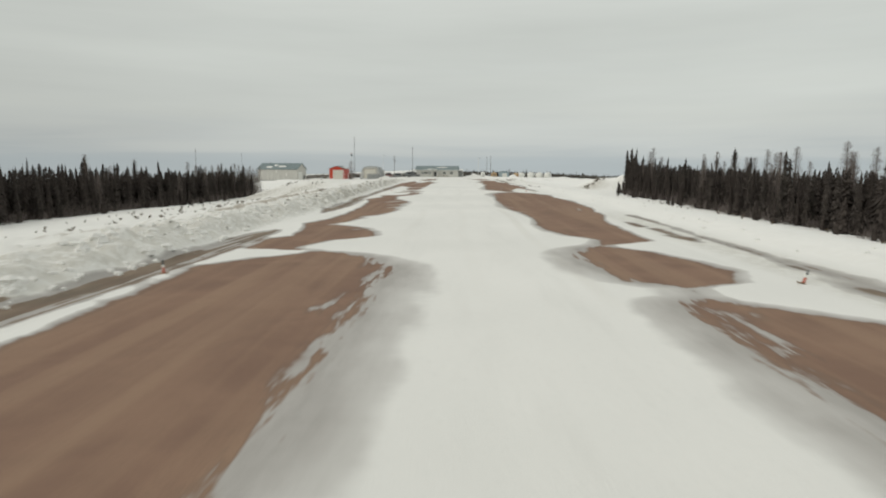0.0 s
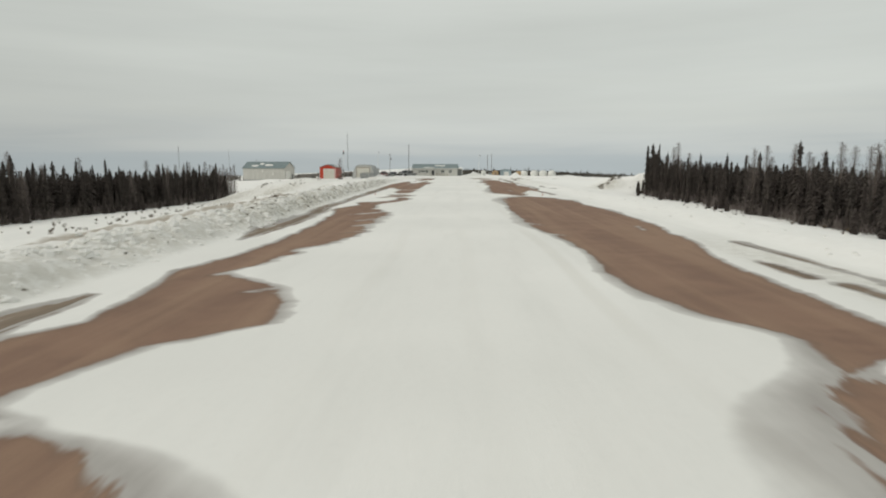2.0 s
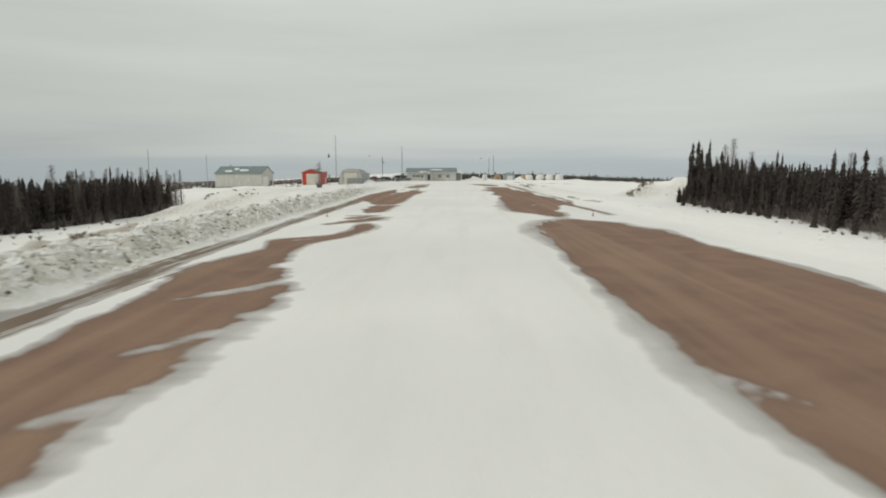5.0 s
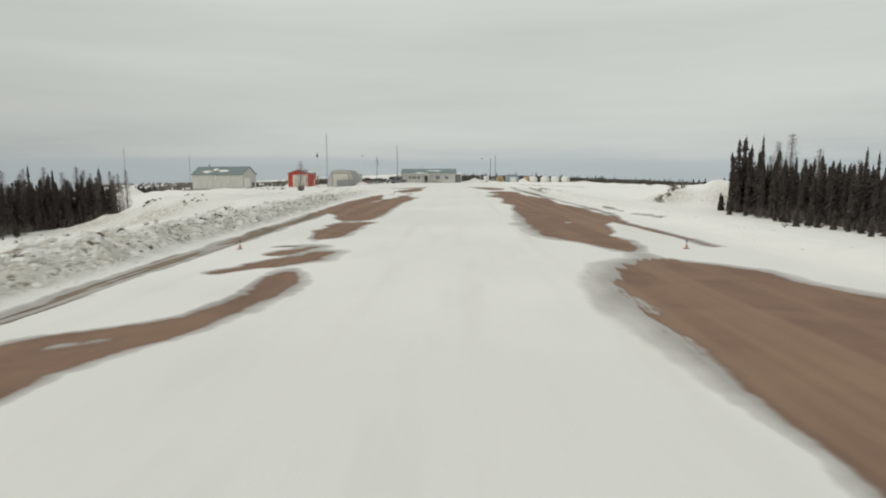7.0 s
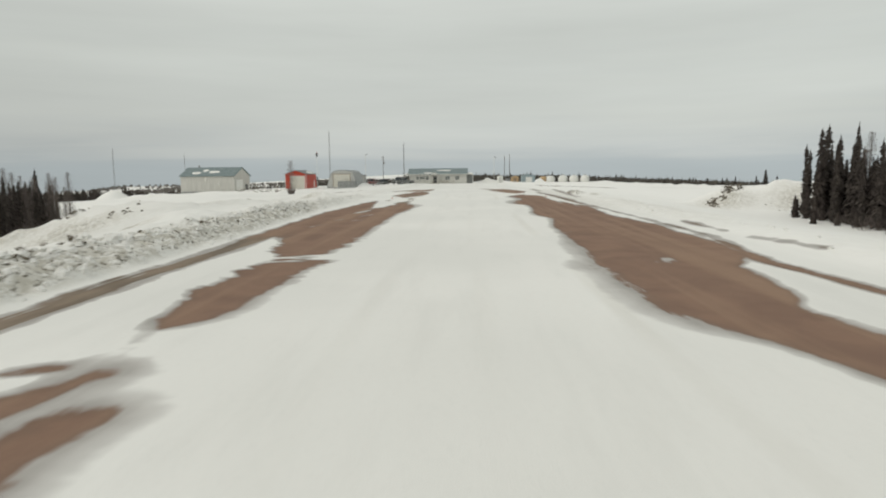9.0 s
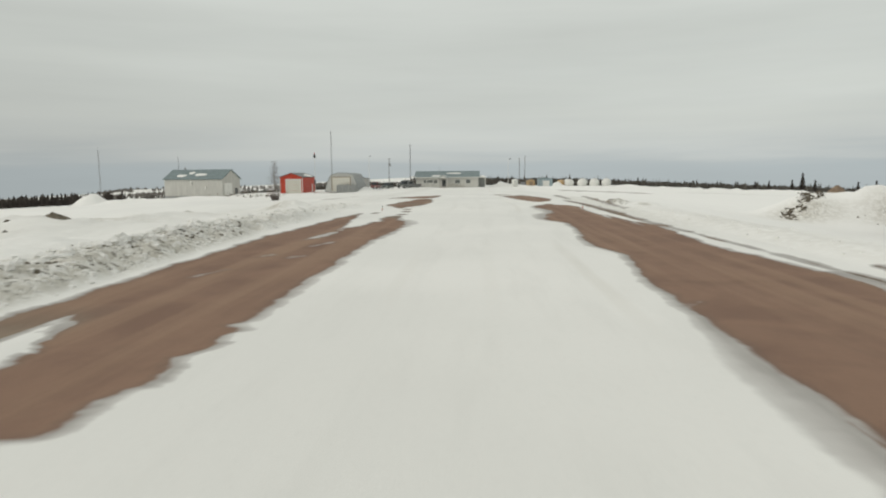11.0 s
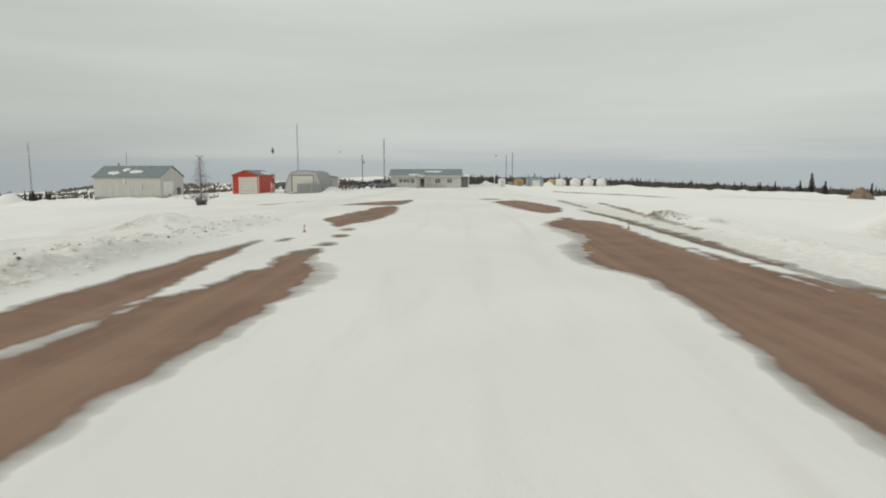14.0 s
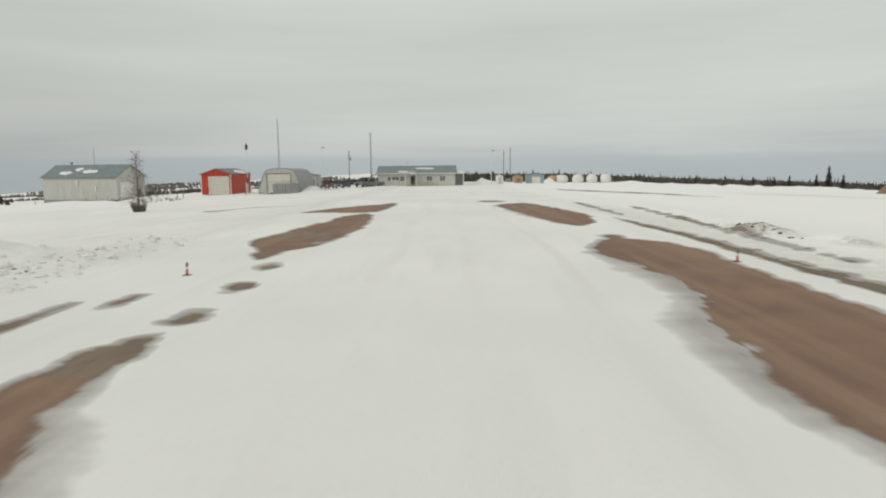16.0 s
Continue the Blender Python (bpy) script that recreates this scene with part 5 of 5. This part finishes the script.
def arch_shed():
    at = YARD @ pose(-33.5, 234.5, -1.25) @ Matrix.Diagonal((1.08, 1, 1, 1))
    ob = thing("arch_shed", at, "pale grey metal arch shed with a wide cream door", "shed")
    out = [(0, 0), (0.55, 2.2), (1.15, 3.7), (1.6, 4.15), (2.9, 4.5), (4.9, 4.5), (6.2, 4.15), (6.55, 3.7), (7.1, 2.2), (7.6, 0)]
    inn = [(0.1 + x * 0.973, z * 0.975) for x, z in out]
    bm = bm_new()
    prism(bm, out[::-1] + [(inn[0][0], -0.2)] + inn + [(inn[-1][0], -0.2)], "y", 0.2, 13.5)
    part("shell", bm, M_DARKSHEET, ob)
    bm = bm_new()
    pierced(bm, 1.15, 6.55, 0, 3.7, 0, 0.16, [(1.65, 5.75, 0, 3.45)])
    prism(bm, [(0, 0), (1.15, 0), (1.15, 3.7), (0.55, 2.2)], "y", 0, 0.16)
    prism(bm, [(6.55, 0), (7.6, 0), (7.1, 2.2), (6.55, 3.7)], "y", 0, 0.16)
    prism(bm, [(1.15, 3.7), (6.55, 3.7), (6.2, 4.15), (4.9, 4.5), (2.9, 4.5), (1.6, 4.15)], "y", 0, 0.16)
    part("front_wall", bm, M_SHEET, ob)
    bm = bm_new()
    for (xa, za), (xb, zb) in zip(out, out[1:]):
        rod(bm, (xa, -0.03, za), (xb, -0.03, zb), 0.07, 0.07, 6)
    part("arch_trim", bm, M_STEEL, ob)
    roller_door(ob, 1.65, 5.75, 0, 3.43, 0, M_CREAM, M_TIMBER, "cream overhead door in a brown frame")
    bm = bm_new()
    box(bm, 2.8, 7.3, -0.7, -0.65, 0.3, 0.42)
    box(bm, 2.8, 7.3, -0.7, -0.65, 1.2, 1.32)
    f = thing("board_fence", at, "grey weathered board fence before the arch shed", "fence")
    part("rail", bm, M_DARKSHEET, f)
    for i in range(10):
        bm = bm_new()
        box(bm, 2.8 + 0.46 * i, 3.22 + 0.46 * i, -0.75, -0.702, -0.4, 1.6 + 0.07 * (i % 3))
        part("board", bm, M_DARKSHEET, f)
    b = thing("lean_shed", YARD @ pose(-28.6, 255.2, -1.4), "small grey metal lean-to shed behind the arch shed", "shed")
    bm = bm_new()
    prism(bm, [(0, 0), (2.1, 0), (2.1, 3.0), (0, 3.4)], "y", 0, 5)
    part("body", bm, M_SHEET, b)
    bm = bm_new()
    prism(bm, [(-0.15, 3.43), (2.25, 2.98), (2.25, 3.08), (-0.15, 3.53)], "y", -0.15, 5.15)
    part("roof", bm, M_GREYROOF, b)
    bm = bm_new()
    box(bm, 0.7, 1.6, -0.05, -0.003, 0, 2.1)
    part("door", bm, M_DARKGREY, b)


arch_shed()


def hut(name, m, w, d, h, wall, roof, door, label):
    ob = thing(name, m, label, "hut")
    bm = bm_new()
    pierced(bm, 0, w, 0, h, 0, 0.1, [(w * 0.28, w * 0.78, 0, h * 0.8)])
    part("front_wall", bm, wall, ob)
    bm = bm_new()
    side_walls(bm, 0, w, 0, d, h, h + 0.45, 0.1, "y")
    prism(bm, [(0, h), (w, h), (w / 2, h + 0.43)], "y", 0, 0.1)
    part("side_walls", bm, wall, ob)
    bm = bm_new()
    gable_roof(bm, 0, w, 0, d, h, h + 0.48, 0.15, 0.08, "y")
    part("roof", bm, roof, ob)
    bm = bm_new()
    box(bm, w * 0.28, w * 0.78, 0.03, 0.07, 0, h * 0.8)
    part("door", bm, door, ob)
    return ob


hut("plywood_hut", YARD @ pose(19.2, 270, -1.3), 2.25, 3.0, 2.0, M_TAN, M_GREYROOF, M_TIMBER, "small tan plywood hut in the snow")
hut("blue_hut", YARD @ pose(22.85, 272, -1.35), 4.15, 4.2, 2.4, M_BLUE, M_TEALROOF, M_WHITE, "pale blue-grey hut with a white door")
ob = thing("white_tank", YARD @ pose(14.95, 262.4, -1.3), "upright white fuel tank beside the lamp post", "fuel tank")
bm = bm_new()
lathe(bm, [(0.86, 0.0), (0.9, 0.06), (0.9, 2.2), (0.86, 2.32), (0.5, 2.42), (0.14, 2.46), (0.12, 2.62)], 22)
part("body", bm, M_WHITE, ob, "", True)
bm = bm_new()
for i in range(6):
    rod(bm, (-0.2, -0.97, 0.3 + 0.3 * i), (0.2, -0.97, 0.3 + 0.3 * i), 0.02, 0.02, 5)
rod(bm, (-0.2, -0.97, 0), (-0.2, -0.97, 2.1), 0.022, 0.022, 5)
rod(bm, (0.2, -0.97, 0), (0.2, -0.97, 2.1), 0.022, 0.022, 5)
part("ladder", bm, M_STEEL, ob)


def fuel_tank(r, length, mat, label):
    ob = thing("fuel_tank", Matrix(), label, "fuel tank", "fuel tanks beside the apron")
    bm = bm_new()
    prof = [(0.05 * r, -0.36 * r), (0.45 * r, -0.3 * r), (0.8 * r, -0.15 * r), (r, 0.05 * r), (r, length - 0.05 * r), (0.8 * r, length + 0.15 * r), (0.05 * r, length + 0.36 * r)]
    lathe(bm, prof, 26, "y")
    for v in bm.verts:
        v.co.z += r + 0.25
    part("shell", bm, mat, ob, "", True)
    for y in (0.8, length - 0.8):
        bm = bm_new()
        prism(bm, [(-r * 0.8, -0.5), (r * 0.8, -0.5), (r * 0.62, 0.2 + r * 0.33), (0, 0.22), (-r * 0.62, 0.2 + r * 0.33)], "y", y - 0.15, y + 0.15)
        part("saddle", bm, M_STEEL, ob)
    bm = bm_new()
    lathe(bm, [(0.2, 2 * r + 0.2), (0.2, 2 * r + 0.42), (0.24, 2 * r + 0.44), (0.24, 2 * r + 0.5)], 12)
    h = part("hatch", bm, M_STEEL, ob)
    h.location = (0, length / 2, 0)
    return ob


tank = fuel_tank(1.48, 7.0, M_WHITE, "round-ended white horizontal fuel tank on steel saddles")
for i, x in enumerate((37.6, 41.45, 45.33)):
    m = YARD @ pose(x + 0.4, 284.2 + 0.2 * i, -2.2, 0, 0, -14)
    if i == 0:
        tank.matrix_basis = m
    else:
        copy_thing(tank, m)
small = fuel_tank(1.2, 4.5, M_WHITE, "smaller round-ended white fuel tank half hidden by snow")
small.matrix_basis = YARD @ pose(34.3, 284.0, -1.85, 0, 0, 8)
# added tan body; its colour stands for the smaller tank's shaded flank
shaded_flank = fuel_tank(0.95, 3.2, M_TAN, "small tan tank in place of the white tank's shaded side")
shaded_flank.matrix_basis = YARD @ pose(32.2, 286.4, -1.55, 0, 0, 10)
ladder = thing("ladder", YARD @ pose(48.2, 283.6, -1.3, 0, -52, 0), "dull steel ladder leaning on a white fuel tank", "ladder", "")
for y in (-0.22, 0.22):
    bm = bm_new()
    rod(bm, (0, y, -0.2), (0, y, 2.2), 0.035, 0.035, 6)
    part("stile", bm, M_STEEL, ladder)
for i in range(7):
    bm = bm_new()
    rod(bm, (0, -0.22, 0.15 + 0.3 * i), (0, 0.22, 0.15 + 0.3 * i), 0.022, 0.022, 5)
    part("rung", bm, M_STEEL, ladder)
cabinet = thing("control_cabinet", YARD @ pose(17.9, 277.5, -1.35), "dark grey steel control cabinet beside the timber poles", "cabinet")
bm = bm_new()
box(bm, 0, 1.5, 0, 0.8, -0.3, 1.5)
bevel(bm, 0.03, 1)
part("body", bm, M_DARKGREY, cabinet)
for x in (0.06, 0.77):
    bm = bm_new()
    box(bm, x, x + 0.67, -0.03, -0.002, 0.1, 1.4)
    door = part("door", bm, M_STEEL, cabinet)
    bm = bm_new()
    box(bm, x + 0.3, x + 0.36, -0.06, -0.032, 0.7, 0.9)
    part("handle", bm, M_DARKGREY, door)


# ---- masts and posts ----
def lattice(name, x, y, h, w, label):
    ob = thing(name, yard(x, y, -0.2), label, "mast")
    feet = [Vector((w * math.cos(a), w * math.sin(a), 0)) for a in (0.5, 2.6, 4.7)]
    for f in feet:
        bm = bm_new()
        rod(bm, f, f * 0.7 + Vector((0, 0, h)), 0.04, 0.03, 6)
        part("leg", bm, M_STEEL, ob)
    bm = bm_new()
    n = int(h / 0.9)
    for i in range(n):
        for k in range(3):
            a, b = feet[k], feet[(k + 1) % 3]
            za, zb = h * i / n, h * (i + 1) / n
            rod(bm, a * (1 - 0.3 * za / h) + Vector((0, 0, za)), b * (1 - 0.3 * zb / h) + Vector((0, 0, zb)), 0.022, 0.022, 4)
    part("bracing", bm, M_STEEL, ob)
    bm = bm_new()
    rod(bm, (0, 0, h), (0, 0, h + 0.8), 0.035, 0.02, 6)
    part("tip", bm, M_STEEL, ob)
    return ob


lattice("radio_mast", -43.4, 288.6, 19.0, 0.24, "tall slim steel lattice radio mast")
mast = lattice("radio_mast", -14.7, 258.9, 12.0, 0.18, "steel lattice radio mast beside the terminal")
bm = bm_new()
rod(bm, (-0.7, 0, 12.1), (0.7, 0, 12.1), 0.03, 0.03, 6)
part("antenna_arm", bm, M_STEEL, mast)
lattice("radio_mast", -98.8, 296.8, 14.2, 0.09, "slim steel lattice mast on the flat behind the grey shed")
lattice("radio_mast", -108.5, 266, 15.5, 0.2, "tall slim steel mast on the far flat")


def post(name, x, y, h, label, head="lamp", r=0.07, mat=None):
    ob = thing(name, yard(x, y, -0.2), label, "post")
    bm = bm_new()
    rod(bm, (0, 0, 0), (0, 0, h), r, r * 0.7, 8)
    part("pole", bm, mat or M_STEEL, ob)
    if head == "lamp":
        bm = bm_new()
        rod(bm, (0, 0, h - 0.1), (0.5, 0, h + 0.05), 0.035, 0.03, 6)
        part("arm", bm, M_STEEL, ob)
        bm = bm_new()
        box(bm, 0.2, 0.75, -0.13, 0.13, h - 0.06, h + 0.12)
        bevel(bm, 0.04, 2)
        part("lamp_head", bm, M_DARKGREY, ob)
    elif head == "beacon":
        bm = bm_new()
        lathe(bm, [(0.1, h), (0.26, h + 0.1), (0.29, h + 0.45), (0.26, h + 0.85), (0.12, h + 1.05)], 14)
        part("beacon_housing", bm, M_DARKGREY, ob)
        bm = bm_new()
        lathe(bm, [(0.1, h + 1.05), (0.12, h + 1.25), (0.05, h + 1.4)], 12)
        part("beacon_lens", bm, M_LAMP, ob)
        bm = bm_new()
        box(bm, -0.16, 0.16, -0.3, -0.08, 2.2, 3.4)
        part("control_box", bm, M_DARKGREY, ob)
    elif head == "cross":
        for zz in (h - 0.5, h - 1.5):
            bm = bm_new()
            box(bm, -0.45, 0.45, -0.05, 0.05, zz, zz + 0.1)
            part("crossarm", bm, M_BARK, ob)
        bm = bm_new()
        lathe(bm, [(0.25, h - 2.9), (0.27, h - 2.85), (0.27, h - 2.0), (0.2, h - 1.95)], 12)
        t = part("transformer", bm, M_STEEL, ob)
        t.location = (0.4, 0, 0)
    return ob


post("beacon_post", -37.5, 241.2, 8.9, "slim steel post with a dark round beacon", "beacon", 0.06, M_WHITE)
post("lamp_post", -28.1, 270, 10.1, "slim pale lamp post with one small head", "lamp", 0.08, M_WHITE)
post("utility_pole", -25.8, 300, 10.3, "weathered timber utility pole with crossarms", "cross", 0.12, M_BARK)
post("lamp_post", 13.0, 262, 8.1, "slim white lamp post beside the white tank", "lamp", 0.08, M_WHITE)
post("whip_pole", 17.75, 281, 8.7, "bare dark timber pole beside the huts", "", 0.1, M_BARK)
post("whip_pole", 19.5, 281.2, 9.4, "bare dark timber pole beside the huts", "", 0.1, M_BARK)
fence_post = thing("fence_post", Matrix(), "short grey timber post standing in the snow", "post", "posts by the sheds")
bm = bm_new()
box(bm, -0.06, 0.06, -0.06, 0.06, -0.4, 1.3)
bevel(bm, 0.015, 1)
part("stake", bm, M_TIMBER, fence_post)
for i, (x, y) in enumerate(((-45.0, 227.6), (-36.6, 236.5), (-74.5, 225))):
    m = yard(x, y, 0.0, 10 * i)
    if i == 0:
        fence_post.matrix_basis = m
    else:
        copy_thing(fence_post, m)


# wire fence round the sheds
def wire_fence(label, stakes):
    ob = thing("wire_fence", Matrix(), label, "fence")
    tops = []
    for x, y in stakes:
        bm = bm_new()
        z = land(x, y)
        rod(bm, (x, y, z - 0.3), (x, y, z + 1.15), 0.055, 0.045, 6)
        part("post", bm, M_TIMBER, ob)
        tops.append(Vector((x, y, z)))
    for up in (0.35, 0.72, 1.06):
        for a, b in zip(tops, tops[1:]):
            bm = bm_new()
            rod(bm, a + Vector((0, -0.06, up)), b + Vector((0, -0.06, up)), 0.018, 0.018, 4)
            part("wire", bm, M_STEEL, ob)


wire_fence("low grey wire fence on timber posts before the grey shed", [(-71.5 + 2.1 * i, 225.4 - 0.55 * i) for i in range(8)])
wire_fence("low grey wire fence on timber posts beside the red garage", [(-53.5 + 2.0 * i, 222.8 + 1.4 * i) for i in range(4)])


# ---- parked vehicles ----
def vehicle(name, m, paint, label, bed=True):
    ob = thing(name, m, label, "vehicle")
    bm = bm_new()
    prism(bm, [(-2.5, 0.45), (2.55, 0.45), (2.6, 0.9), (1.2, 1.08), (-2.5, 1.08)], "x", -0.9, 0.9)
    bevel(bm, 0.07, 2)
    body = part("body", bm, paint, ob)
    bm = bm_new()
    back = -0.65 if bed else -2.35
    prism(bm, [(back, 1.05), (1.2, 1.05), (0.55, 1.75), (back + 0.25, 1.78)], "x", -0.8, 0.8)
    bevel(bm, 0.08, 2)
    cab = part("cab", bm, paint, ob)
    bm = bm_new()
    prism(bm, [(1.19, 1.12), (1.235, 1.12), (0.66, 1.7), (0.62, 1.7)], "x", -0.68, 0.68)
    part("windscreen", bm, M_GLASS, cab)
    for s in (-1, 1):
        bm = bm_new()
        a, b = sorted((s * 0.802, s * 0.825))
        prism(bm, [(back + 0.25, 1.15), (0.95, 1.15), (0.5, 1.65), (back + 0.35, 1.65)], "x", a, b)
        part("side_window", bm, M_GLASS, cab)
    for x in (-0.92, 0.7):
        for y in (-1.6, 1.65):
            bm = bm_new()
            rod(bm, (x, y, 0.36), (x + 0.22, y, 0.36), 0.36, 0.36, 18)
            w = part("wheel", bm, M_RUBBER, ob, "black tyre on a dull rim")
            bm = bm_new()
            e = x - 0.012 if x < 0 else x + 0.22
            rod(bm, (e, y, 0.36), (e + 0.012, y, 0.36), 0.19, 0.19, 14)
            part("rim", bm, M_CHROME, w)
    for s in (-1, 1):
        bm = bm_new()
        box(bm, s * 0.68 - 0.16, s * 0.68 + 0.16, 2.56, 2.63, 0.68, 0.86)
        part("headlight", bm, M_WHITE, body)
        bm = bm_new()
        box(bm, s * 0.74 - 0.1, s * 0.74 + 0.1, -2.56, -2.5, 0.7, 0.98)
        part("tail_light", bm, M_LAMP, body)
    bm = bm_new()
    box(bm, -0.88, 0.88, 2.6, 2.7, 0.42, 0.6)
    box(bm, -0.88, 0.88, -2.62, -2.52, 0.42, 0.6)
    bevel(bm, 0.03, 1)
    part("bumper", bm, M_CHROME, ob)
    return ob


for name, x, y, rz, paint, tall, label, bed in (
        ("pickup_truck", -24.2, 255.4, 174, M_CARRED, 1.3, "tall dark red pickup truck parked by the arch shed", True),
        ("parked_car", -20.8, 255.9, 168, M_CARDARK, 1.1, "dark green-grey car parked beside the pickup", False),
        ("pickup_truck", -14.2, 255.6, 108, M_CARGREY, 1.15, "grey pickup truck parked beside the terminal", True),
        ("parked_van", -16.2, 258.4, 150, M_CARDARK, 1.3, "dark van parked in the snow by the terminal", False)):
    ob = vehicle(name, yard(x, y, -0.2, rz), paint, label, bed)
    ob.scale = (1.08, 1.05, tall)
